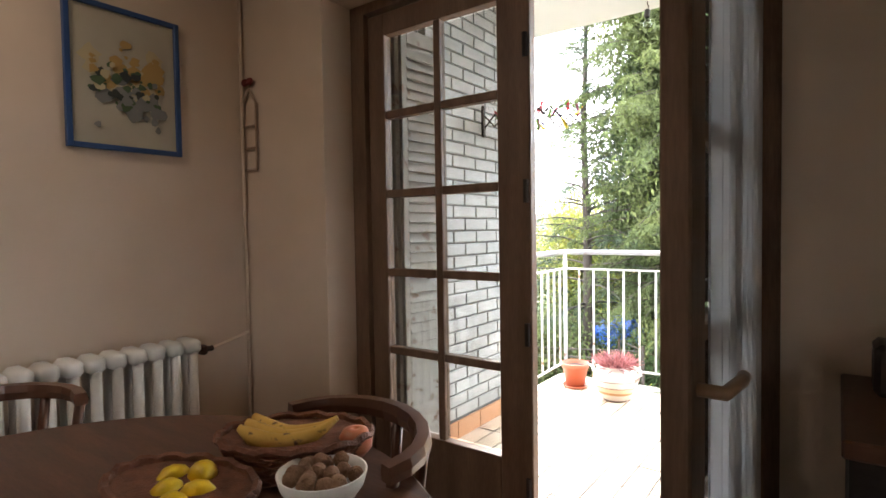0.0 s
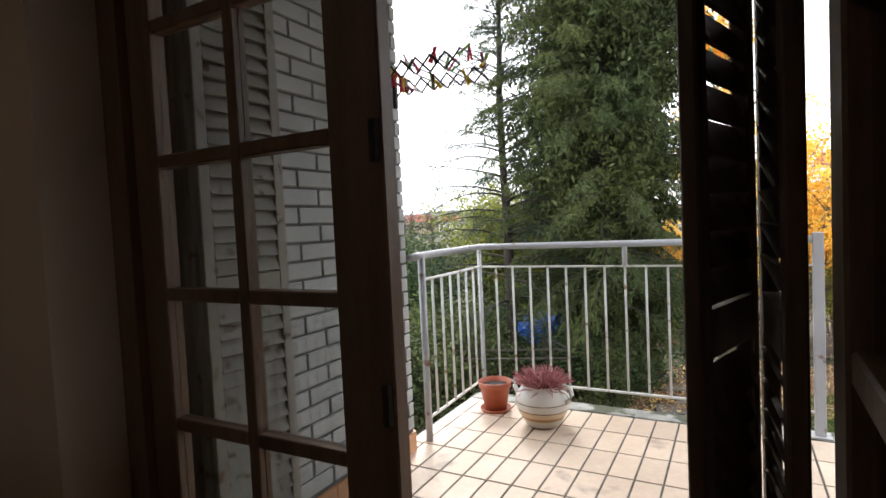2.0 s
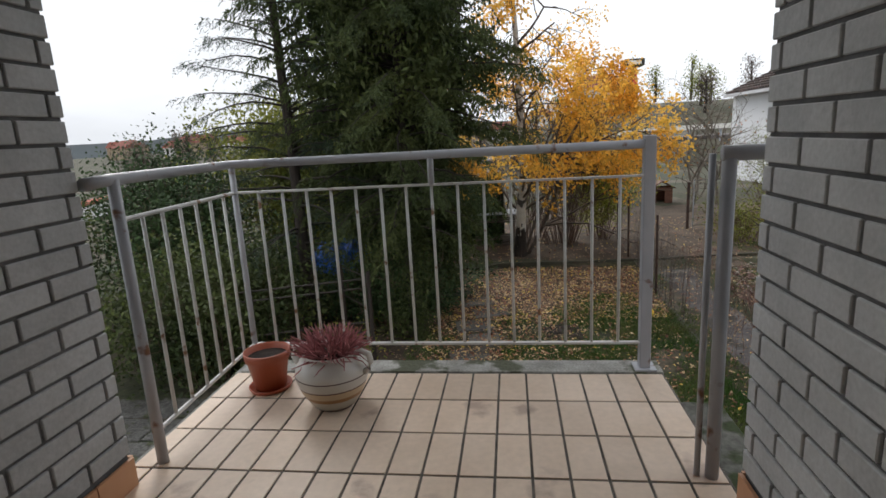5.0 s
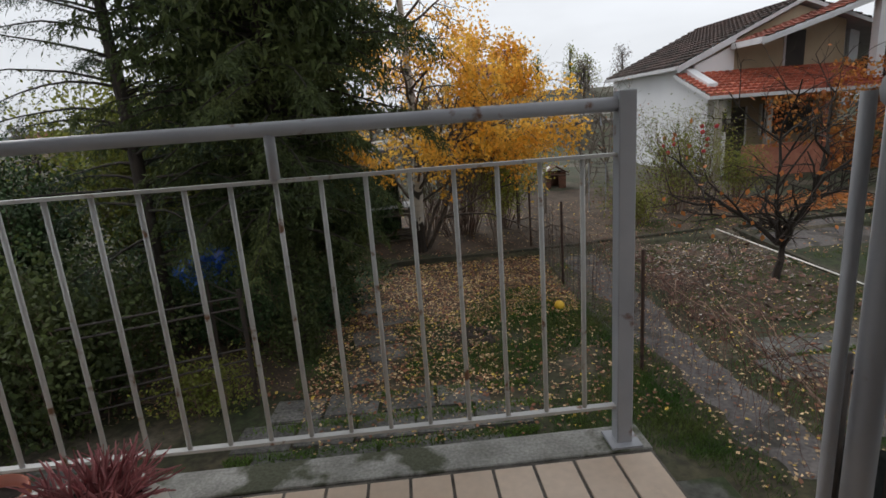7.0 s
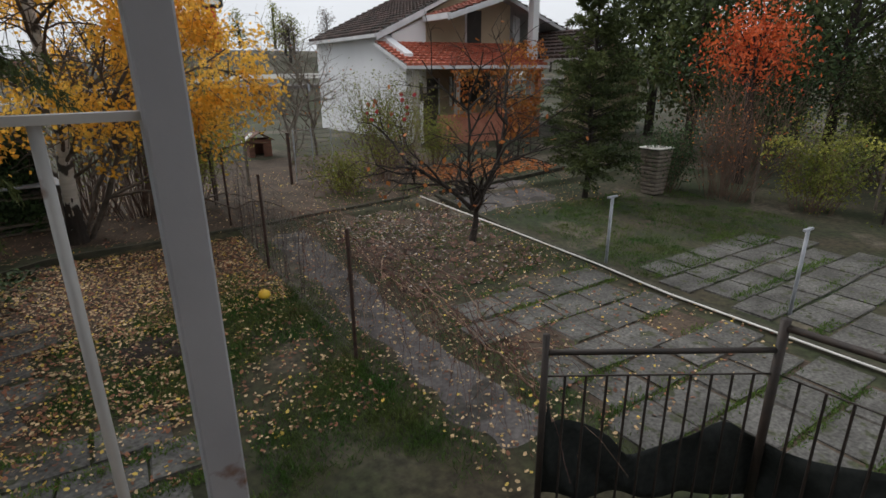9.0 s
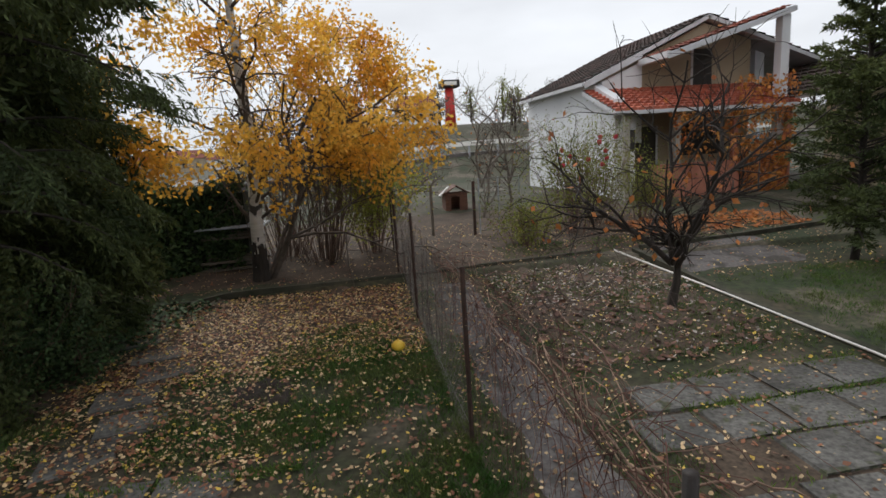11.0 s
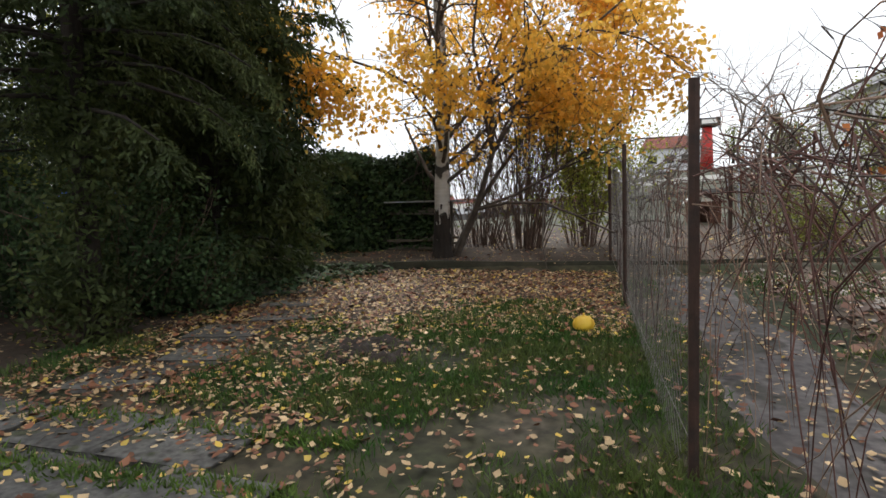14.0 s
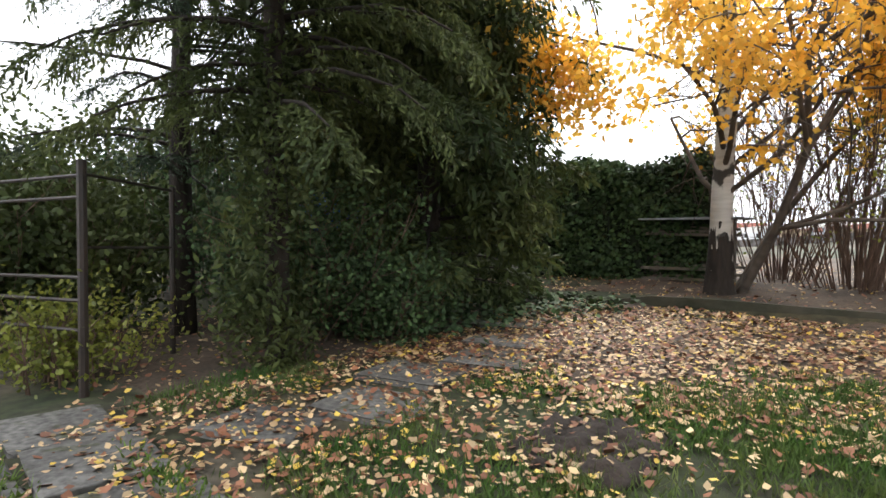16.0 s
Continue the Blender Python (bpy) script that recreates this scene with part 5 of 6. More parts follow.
roof("roof", (11.2, 21.2, 2.72), (0, -1.5, 0), (4.0, 0, 1.2), 6, 13, ROOFMIX)
roof("roof", (19.5, 21.2, 2.0), (0, 6.3, 0), (-6.0, 0, 2.06), 22, 18, ROOFDARK)
B("fascia", (11.05, 19.62, 2.56), (11.2, 21.2, 2.74), FASCIA, nh)
wallpoly("verge", [(11.1, 19.62, 2.52), (15.2, 19.62, 3.75), (15.2, 19.62, 3.89), (11.1, 19.62, 2.66)], (0, 0.07, 0), FASCIA)
wallpoly("verge", [(9.25, 21.14, 1.94), (11.2, 21.14, 2.82), (11.2, 21.14, 3.02), (9.25, 21.14, 2.14)], (0, 0.06, 0), FASCIA)
B("gutter", (9.2, 21.2, 2.03), (9.32, 27.5, 2.14), FASCIA, nh)
B("chimney_pier", (14.85, 19.75, ZB), (15.1, 20.0, 3.72), WALLWHITE, nh)
for k in range(28):
    B("brick_course", (14.835, 19.735, 1.3 + 0.085 * k), (15.115, 20.015, 1.365 + 0.085 * k), WALLWHITE, nh)
# flat panel, the darkness of the room behind put into its colour
B("upper_door", (13.1, 21.38, 1.7), (13.75, 21.44, 3.05), DARKFACE, nh)
B("upper_door_frame", (13.04, 21.40, 1.7), (13.10, 21.44, 3.1), FASCIA, nh)
roof("porch_roof", (9.3, 19.3, 1.12), (5.9, 0, 0), (0, 2.15, 0.78), 26, 9, ROOFRED)
B("gutter", (9.25, 19.2, 1.02), (15.25, 19.30, 1.12), FASCIA, nh)
for x in (9.75, 11.35, 13.2, 15.0):
    B("porch_post", (x - 0.08, 19.45, ZB), (x + 0.08, 19.6, 1.05), GREYWOOD if x < 12 else BRICKRED, nh)
B("porch_parapet", (10.6, 19.42, ZB), (14.9, 19.62, -0.45), BRICKRED, nh)
# window panels are solid; their colour carries the shade of the rooms
B("window", (10.05, 19.92, 0.0), (10.25, 19.99, 0.6), DARKFACE, nh)
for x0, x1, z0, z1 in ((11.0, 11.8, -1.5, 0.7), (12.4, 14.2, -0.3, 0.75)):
    w_ = B("window", (x0, 21.38, z0), (x1, 21.44, z1), DARKFACE, nh)
    B("window_frame", (x0 - 0.06, 21.36, z0), (x0, 21.45, z1), FASCIA, nh)
    B("window_frame", (x1, 21.36, z0), (x1 + 0.06, 21.45, z1), FASCIA, nh)
# right wing
wallpoly("wing_wall", [(15.6, 18.5, ZB), (19.5, 18.5, ZB), (19.5, 18.5, 1.3), (17.5, 18.5, 2.3), (15.6, 18.5, 1.5)], (0, 0.3, 0), WALLBEIGE)
roof("wing_roof", (15.3, 22.5, 1.35), (0, -4.6, 0), (2.4, 0, 1.1), 16, 8, ROOFDARK)
wallpoly("verge", [(15.3, 17.85, 1.2), (17.7, 17.85, 2.3), (17.7, 17.85, 2.5), (15.3, 17.85, 1.4)], (0, 0.06, 0), FASCIA)
B("chimney", (16.0, 22.2, 2.0), (16.35, 22.55, 3.5), WALLWHITE, nh)
# creeper
R = np.random.default_rng(31)
P = np.concatenate([np.stack([11 + 4 * R.random(900), 19.25 + R.normal(0, 0.06, 900), 1.0 - 1.5 * R.random(900) ** 2], 1), np.stack([13.3 + 1.6 * R.random(1300), 19.33 + R.normal(0, 0.05, 1300), -1.5 + 1.6 * R.random(1300)], 1), np.stack([13 + 2 * R.random(300), 19.2 + R.normal(0, 0.1, 300), 1.0 + 1.0 * R.random(300)], 1)])
V, F = cards(P, R.normal(0, 1, P.shape) + [0, 0, -1], R.normal(0, 1, P.shape), 0.13, 0.09)
cr = raw("creeper", V, F, CREEPL, None, kind="stuff")
tagged(cr, "orange autumn creeper hanging on the porch of the white house", "climbing plant")
RED_P = R.uniform(-1, 1, (11, 3)) * [1.3, 0.5, 0.35] + [6.7, 15.9, 0.2]
bm = bmesh.new()
for p in RED_P:
    bmesh.ops.create_icosphere(bm, subdivisions=2, radius=0.05, matrix=Matrix.Translation(p))
for v in bm.verts:
    v.co += Vector(noise.noise_vector(v.co * 30)) * 0.02
tagged(part("rose_blossoms", bm, mat("rose_petal", (0.40, 0.015, 0.03), (0.5, 0.03, 0.05), 0.6, 9.0), kind="stuff"), "dark red rose blossoms on the bush before the white house", "flower")

# ---- far things ----
TOWERRED = mat("red_tower_paint", (0.55, 0.035, 0.03), (0.62, 0.05, 0.04), 0.6, 0.5)
tw = empty("signal_tower", (15.6, 75.6, gz(15.6, 75.6)), "slim red far-off tower with a dark square head", "tower")
zt = 9.0 - gz(15.6, 75.6)
bm = bmesh.new()
tube(bm, [(0, 0, -0.5), (0, 0, zt - 0.9)], [0.75, 0.55], 12)
smooth(part("shaft", bm, TOWERRED, tw))
B("head", (-1.2, -1.2, zt - 0.85), (1.2, 1.2, zt), DARKFACE, tw, 0.05)
B("sign", (-0.8, -1.25, zt - 0.65), (0.8, -1.21, zt - 0.2), WHITEPAINT, tw)


def far_house(x, y, w, d, h, rot, wm, rm, label):
    e = empty("distant_house", (x, y, gz(x, y) - 0.3), label, "house", "distant houses")
    B("wall", (-w / 2, -d / 2, 0), (w / 2, d / 2, h), wm, e)
    bm = bmesh.new()
    r = 0.35 * d
    v = [bm.verts.new(p) for p in ((-w / 2 - 0.4, -d / 2 - 0.4, h), (w / 2 + 0.4, -d / 2 - 0.4, h), (w / 2 + 0.4, d / 2 + 0.4, h), (-w / 2 - 0.4, d / 2 + 0.4, h), (-w / 2 + 0.5, 0, h + r), (w / 2 - 0.5, 0, h + r))]
    for f in ((0, 1, 5, 4), (2, 3, 4, 5), (3, 0, 4), (1, 2, 5), (3, 2, 1, 0)):
        bm.faces.new([v[k] for k in f])
    part("roof", bm, rm, e)
    for k in range(3):
        a = -w / 2 + w * (k + 0.5) / 3
        o = B("window", (a - 0.5, -d / 2 - 0.03, h * 0.35), (a + 0.5, -d / 2 + 0.02, h * 0.7), DARKFACE, e)
    e.rotation_euler = (0, 0, radians(rot))


R = random.Random(12)
for k in range(34):
    x = -300 + 9.5 * k + R.uniform(-4, 4)
    y = 240 + R.uniform(-40, 40) - 0.3 * abs(x)
    far_house(x, y, R.uniform(8, 13), R.uniform(7, 9), R.uniform(3.5, 6), R.uniform(-30, 30), WALLWHITE if k % 2 else WALLBEIGE, ROOFMIX, "small far-off house with a brownish tiled roof")
far_house(11.5, 78, 5.5, 5, 2.6, 0, WALLWHITE, ROOFMIX, "small white far-off house on the rise beside the tower")
gw = empty("garden_wall", (-15.9, 19.4, -2.05), "low grey rendered wall with a red tiled coping across the gardens", "wall")
B("wall", (0, 0, -0.3), (0.25, 10.0, 1.25), WALLWHITE, gw)
B("coping", (-0.08, -0.05, 1.25), (0.33, 10.05, 1.42), ROOFRED, gw, 0.04)
gw.rotation_euler = (0, 0, radians(15.5))

road = strip("road", [(-60, 40), (-10, 43), (10, 44), (30, 44), (60, 42)], 5.0, 0.25, ASPH, 0.5)
gr = empty("guard_rail", (0, 0, 0), "long pale steel guard rail along the far road", "guard rail")
pts = [(x, 40.8 + 0.004 * x, gz(x, 41) + 0.75) for x in range(-14, 36, 2)]
for a, b in zip(pts, pts[1:]):
    bm = bmesh.new()
    box(bm, (a[0], a[1] - 0.02, 0), (b[0], a[1] + 0.02, 0.3))
    for v in bm.verts:
        v.co.z += a[2] if v.co.x < (a[0] + b[0]) / 2 else b[2]
    part("beam", bm, WHITEPAINT, gr)
    B("post", (a[0] - 0.06, a[1] + 0.025, a[2] - 0.9), (a[0] + 0.06, a[1] + 0.1, a[2] + 0.25), GREYPOLE, gr)
HILLM = mat("far_hill", (0.10, 0.12, 0.13), (0.16, 0.17, 0.17), 0.95, 0.01)
V, F = [], []
n = 60
for i in range(n + 1):
    a = radians(-75 + 150 * i / n)
    h = 14 + 26 * max(0, noise.noise(Vector((i * 0.13, 1, 0)))) + 16 * max(0, math.sin(a))
    V += [(900 * math.sin(a), 900 * math.cos(a), -10), (900 * math.sin(a), 900 * math.cos(a), h), (1000 * math.sin(a), 1000 * math.cos(a), -10)]
for i in range(n):
    b = 3 * i
    F += [(b, b + 3, b + 4, b + 1), (b + 1, b + 4, b + 5, b + 2)]
S(raw("backdrop", V, F, HILLM, smooth=True))

# ---- terrace things ----


def pot():
    e = empty("flower_pot", (-1.096, 4.64, 0), "plain brown plastic flower pot on its saucer by the railing", "flower pot")
    bm = bmesh.new()
    lathe(bm, [(0.072, 0.012), (0.098, 0.155), (0.106, 0.157), (0.11, 0.195), (0.104, 0.197), (0.098, 0.17), (0.094, 0.165)], 28)
    smooth(part("pot", bm, TERRACOTTA, e))
    bm = bmesh.new()
    lathe(bm, [(0.075, 0), (0.095, 0.004), (0.103, 0.022), (0.097, 0.022), (0.09, 0.01), (0.0, 0.009)], 28)
    smooth(part("saucer", bm, TERRACOTTA, e))
    bm = bmesh.new()
    lathe(bm, [(0.0, 0.168), (0.094, 0.166)], 20)
    part("soil", bm, SOIL, e)


pot()


def urn():
    e = empty("ceramic_urn", (-0.726, 4.50, 0), "round striped cream ceramic urn with two handles and a heather", "urn")
    prof = [(0.085, 0.0), (0.105, 0.02), (0.145, 0.09), (0.163, 0.15), (0.158, 0.19), (0.135, 0.225), (0.118, 0.238), (0.125, 0.252), (0.122, 0.256), (0.108, 0.245), (0.1, 0.22)]
    bm = bmesh.new()
    lathe(bm, prof, 36)
    m = bpy.data.materials.new("urn_glaze")
    m.use_nodes = True
    n, l = m.node_tree.nodes, m.node_tree.links
    tc, sp, rp = n.new("ShaderNodeTexCoord"), n.new("ShaderNodeSeparateXYZ"), n.new("ShaderNodeValToRGB")
    l.new(tc.outputs["Object"], sp.inputs[0])
    mr = n.new("ShaderNodeMapRange")
    mr.inputs["From Max"].default_value = 0.26
    l.new(sp.outputs["Z"], mr.inputs["Value"])
    rp.color_ramp.interpolation = "CONSTANT"
    stops = [(0, (0.20, 0.10, 0.06)), (0.05, (0.50, 0.47, 0.40)), (0.22, (0.33, 0.17, 0.06)), (0.30, (0.55, 0.42, 0.27)), (0.42, (0.12, 0.06, 0.05)), (0.445, (0.58, 0.55, 0.50)), (0.60, (0.10, 0.06, 0.06)), (0.62, (0.62, 0.60, 0.56))]
    el = rp.color_ramp.elements
    while len(el) < len(stops):
        el.new(0.5)
    for k, (p, c) in zip(el, stops):
        k.position, k.color = p, (*c, 1)
    l.new(mr.outputs[0], rp.inputs[0])
    l.new(rp.outputs[0], n["Principled BSDF"].inputs["Base Color"])
    n["Principled BSDF"].inputs["Roughness"].default_value = 0.3
    smooth(part("body", bm, m, e))
    for s in (-1, 1):
        bm = bmesh.new()
        tube(bm, [(s * 0.115, 0, 0.24), (s * 0.15, 0, 0.262), (s * 0.188, 0, 0.25), (s * 0.196, 0, 0.215), (s * 0.18, 0, 0.18), (s * 0.155, 0, 0.165)], 0.014, 8)
        smooth(part("handle", bm, m, e))
    bm = bmesh.new()
    lathe(bm, [(0, 0.235), (0.11, 0.235)], 20)
    part("soil", bm, SOIL, e)
    h = part("heather", (lambda b: (lathe(b, [(0.02, 0.236), (0.09, 0.245), (0.0, 0.262)], 10), b)[1])(bmesh.new()), SOIL, e)
    R = np.random.default_rng(2)
    bm = bmesh.new()
    for k in range(230):
        a, q = R.random() * 6.28, R.random() ** 0.5
        p = np.array([math.cos(a) * 0.09 * q, math.sin(a) * 0.09 * q, 0.24])
        d = np.array([math.cos(a) * q * 1.2, math.sin(a) * q * 1.2, 0.9]) + R.normal(0, 0.3, 3)
        pts = [p]
        for j in range(3):
            d = d + R.normal(0, 0.35, 3) + [0, 0, -0.1]
            p = p + d / np.linalg.norm(d) * 0.042
            pts.append(p)
        tube(bm, [tuple(t) for t in pts], [0.0035, 0.0035, 0.003, 0.0015], 4, False)
    part("twig", bm, mat("heather_twig", (0.30, 0.09, 0.10), (0.46, 0.20, 0.20), 0.8, 20.0, island=0.35), h, kind="stuff")
    e.rotation_euler = (0, 0, radians(-12))


urn()


def dryer():
    e = empty("clothes_dryer", (-1.255, 3.84, 1.92), "folding black scissor clothes rack with coloured pegs on the wall", "clothes dryer")
    for y in (-0.30, 0.0):
        B("bracket", (0, y - 0.012, -0.06), (0.02, y + 0.012, 0.14), BLACKMETAL, e, 0.003)
        for k in range(7):
            x0, x1 = 0.02 + 0.075 * k, 0.02 + 0.075 * (k + 1)
            for a, b, o in ((0.0, 0.075, 0.003), (0.075, 0.0, -0.003)):
                bm = bmesh.new()
                tube(bm, [(x0, y + o, a), (x1, y + o, b)], 0.005, 5)
                part("scissor_arm", bm, BLACKMETAL, e)
    for k in range(1, 8):
        bm = bmesh.new()
        tube(bm, [(0.02 + 0.075 * k, -0.31, 0.075 if k % 2 else 0.0), (0.02 + 0.075 * k, 0.02, 0.075 if k % 2 else 0.0)], 0.004, 5)
        part("rod", bm, WIREM, e)
    R = random.Random(4)
    cols = [mat("peg_" + c, v, None, 0.4) for c, v in (("red", (0.55, 0.02, 0.04)), ("yellow", (0.75, 0.55, 0.03)), ("maroon", (0.2, 0.02, 0.04)), ("green", (0.15, 0.3, 0.05)))]
    for k in range(30):
        x, y = 0.02 + 0.075 * R.randint(1, 7), R.uniform(-0.28, 0.0)
        z = 0.06 if round((x - 0.02) / 0.075) % 2 else -0.015
        o = new("clothes_peg", PEG[k % 4] if len(PEG) > 3 else None)
        if o.data is None:
            bpy.data.objects.remove(o)
            bm = bmesh.new()
            for s in (-1, 1):
                m = Matrix.Rotation(radians(9 * s), 4, "X") @ Matrix.Translation((0, s * 0.004, 0.0)) @ Matrix.Diagonal((0.011, 0.006, 0.075, 1))
                bmesh.ops.create_cube(bm, size=1, matrix=m)
            o = part("clothes_peg", bm, cols[k % 4])
            PEG.append(o.data)
        o.parent = e
        o.location = (x, y, z + 0.02)
        o.rotation_euler = (R.uniform(-0.5, 0.5), R.uniform(-1.1, 1.1), R.uniform(0, 3))


PEG = []
dryer()
S(B("terrace_ceiling", (-1.6, 2.42, 2.95), (1.05, 4.95, 3.08), WALLWHITE))
bulb = empty("hanging_bulb", (-0.57, 4.78, 2.95), "clear glass bulb in a black socket hanging under the terrace ceiling", "lamp")
bm = bmesh.new()
tube(bm, [(0, 0, 0), (0.01, 0, -0.04), (0, 0, -0.07)], 0.004, 6)
part("wire", bm, BLACKMETAL, bulb)
bm = bmesh.new()
tube(bm, [(0, 0, -0.06), (0, 0, -0.115)], 0.02, 12)
part("socket", bm, BLACKMETAL, bulb)
bm = bmesh.new()
lathe(bm, [(0.014, -0.115), (0.02, -0.13), (0.032, -0.155), (0.03, -0.18), (0.016, -0.195), (0.002, -0.198)], 16)
smooth(part("glass_bulb", bm, GLASS, bulb))
# house body below and over the kitchen
S(B("foundation_wall", (-1.96, -2.9, -2.3), (2.7, 2.42, -0.2), WALLWHITE))
S(B("foundation_wall", (-1.38, 2.42, -2.3), (0.78, 2.9, -0.16), WALLWHITE))
for x in (-1.33, 0.55):
    S(B("terrace_pier", (x, 4.5, -2.3), (x + 0.22, 4.75, -0.16), CONCRETE))
S(B("eave_roof", (-2.2, -3.1, 3.08), (3.0, 2.6, 3.2), WALLWHITE))
S(B("upper_wall", (-1.96, 2.08, 2.75), (2.7, 2.42, 3.08), WALLWHITE))
S(B("kerb_edge", (-1.35, 4.82, -0.011), (0.78, 4.96, 0.001), EDGEM, bevel=0.004))

# ---- kitchen things ----
pic = empty("framed_picture", (XL, 1.565, 1.595), "blue-framed watercolour of a street hanging on the plaster wall", "picture")
BLUEP = mat("blue_frame", (0.015, 0.05, 0.16), (0.025, 0.075, 0.22), 0.4, 5.0)
PAPER = mat("picture_paper", (0.42, 0.38, 0.30), (0.48, 0.44, 0.35), 0.8, 4.0)
W_, H_ = 0.21, 0.55
for y0, y1, z0, z1 in ((-W_, -W_ + 0.02, 0, H_), (W_ - 0.02, W_, 0, H_), (-W_ + 0.02, W_ - 0.02, 0, 0.02), (-W_ + 0.02, W_ - 0.02, H_ - 0.02, H_)):
    B("frame", (0.0, y0, z0), (0.022, y1, z1), BLUEP, pic, 0.002)
B("sheet", (0.0, -W_ + 0.02, 0.02), (0.008, W_ - 0.02, H_ - 0.02), PAPER, pic)
PC = [mat("paint_" + c, v, None, 0.8) for c, v in (("green", (0.07, 0.11, 0.05)), ("ochre", (0.42, 0.27, 0.09)), ("grey", (0.20, 0.20, 0.19)), ("sand", (0.48, 0.40, 0.24)), ("dark", (0.04, 0.045, 0.04)))]
R = random.Random(9)
for k in range(120):
    c = (3, 1, 2, 0, 4)[min(k // 22, 4)] if k < 90 else R.randrange(5)
    y = R.uniform(-0.13, 0.13)
    z = {3: 0.30, 1: 0.33, 2: 0.19, 0: 0.25, 4: 0.23}[c] + R.gauss(0, 0.045)
    bm = bmesh.new()
    r = R.uniform(0.008, 0.034) * (1 if k < 66 else 0.6)
    vs = [bm.verts.new((0, math.cos(t) * r * R.uniform(0.6, 1.4), math.sin(t) * r * R.uniform(0.6, 1.3))) for t in (2 * math.pi * i / 9 for i in range(9))]
    bm.faces.new(vs)
    o = part("brush_patch", bm, PC[c], pic)
    o.location = (0.0085 + 0.0001 * k, y, z)

rad = empty("radiator", (XL + 0.03, 1.73, 0.12), "white ribbed cast iron radiator under the picture", "radiator")
for k in range(15):
    y = -0.071 * k
    bm = bmesh.new()
    for x0 in (0.0, 0.075):
        tube(bm, [(x0 + 0.03, y, 0.03), (x0 + 0.03, y, 0.70)], 0.020, 8)
    box(bm, (0.005, y - 0.031, 0.66), (0.13, y + 0.031, 0.72), 0.015)
    box(bm, (0.005, y - 0.031, 0.0), (0.13, y + 0.031, 0.06), 0.015)
    smooth(part("rib", bm, WHITEPAINT, rad))
bm = bmesh.new()
tube(bm, [(0.065, 0.03, 0.66), (0.065, 0.11, 0.66)], 0.012, 8)
box(bm, (0.045, 0.05, 0.64), (0.085, 0.08, 0.68), 0.006)
part("valve", bm, RUST, rad)
bm = bmesh.new()
tube(bm, [(0.065, 0.11, 0.66), (0.03, 0.26, 0.68), (0.0, 0.33, 0.69)], 0.007, 6)
tube(bm, [(-0.005, 0.33, -0.1), (-0.005, 0.33, 2.4)], 0.008, 8)
part("pipe", bm, PLASTER, rad)

orn = empty("wall_ornament", (XL + 0.07, YI - 0.006, 1.56), "pale wooden wall ornament with a dark red bow on top", "ornament")
OW = mat("ornament_wood", (0.34, 0.24, 0.17), (0.42, 0.31, 0.23), 0.7, 6.0)
bm = bmesh.new()
for a, b in (((-0.05, 0), (-0.05, 0.30)), ((0.05, 0), (0.05, 0.30)), ((-0.05, 0.30), (0.0, 0.37)), ((0.05, 0.30), (0.0, 0.37)), ((-0.05, 0), (0.05, 0)), ((-0.05, 0.1), (0.05, 0.1)), ((-0.05, 0.2), (0.05, 0.2))):
    tube(bm, [(a[0], -0.006, a[1]), (b[0], -0.006, b[1])], 0.006, 5)
part("ladder", bm, OW, orn)
bm = bmesh.new()
for s in (-1, 1):
    bmesh.ops.create_icosphere(bm, subdivisions=2, radius=0.02, matrix=Matrix.Translation((s * 0.018, -0.014, 0.40)) @ Matrix.Diagonal((1.2, 0.5, 0.9, 1)))
part("bow", bm, mat("bow_cloth", (0.16, 0.02, 0.015), (0.2, 0.03, 0.02), 0.8), orn)

tbl = empty("dining_table", (-0.46, 0.80, 0), "round dark brown wooden dining table with fruit on it", "table")
bm = bmesh.new()
lathe(bm, [(0.70, 0.715), (0.735, 0.72), (0.74, 0.74), (0.73, 0.75), (0.0, 0.7505)], 64)
part("tabletop", bm, TABLEWOOD, tbl)
bm = bmesh.new()
lathe(bm, [(0.30, 0.0), (0.28, 0.04), (0.06, 0.10), (0.05, 0.4), (0.09, 0.6), (0.12, 0.715)], 20)
smooth(part("pedestal", bm, TABLEWOOD, tbl))


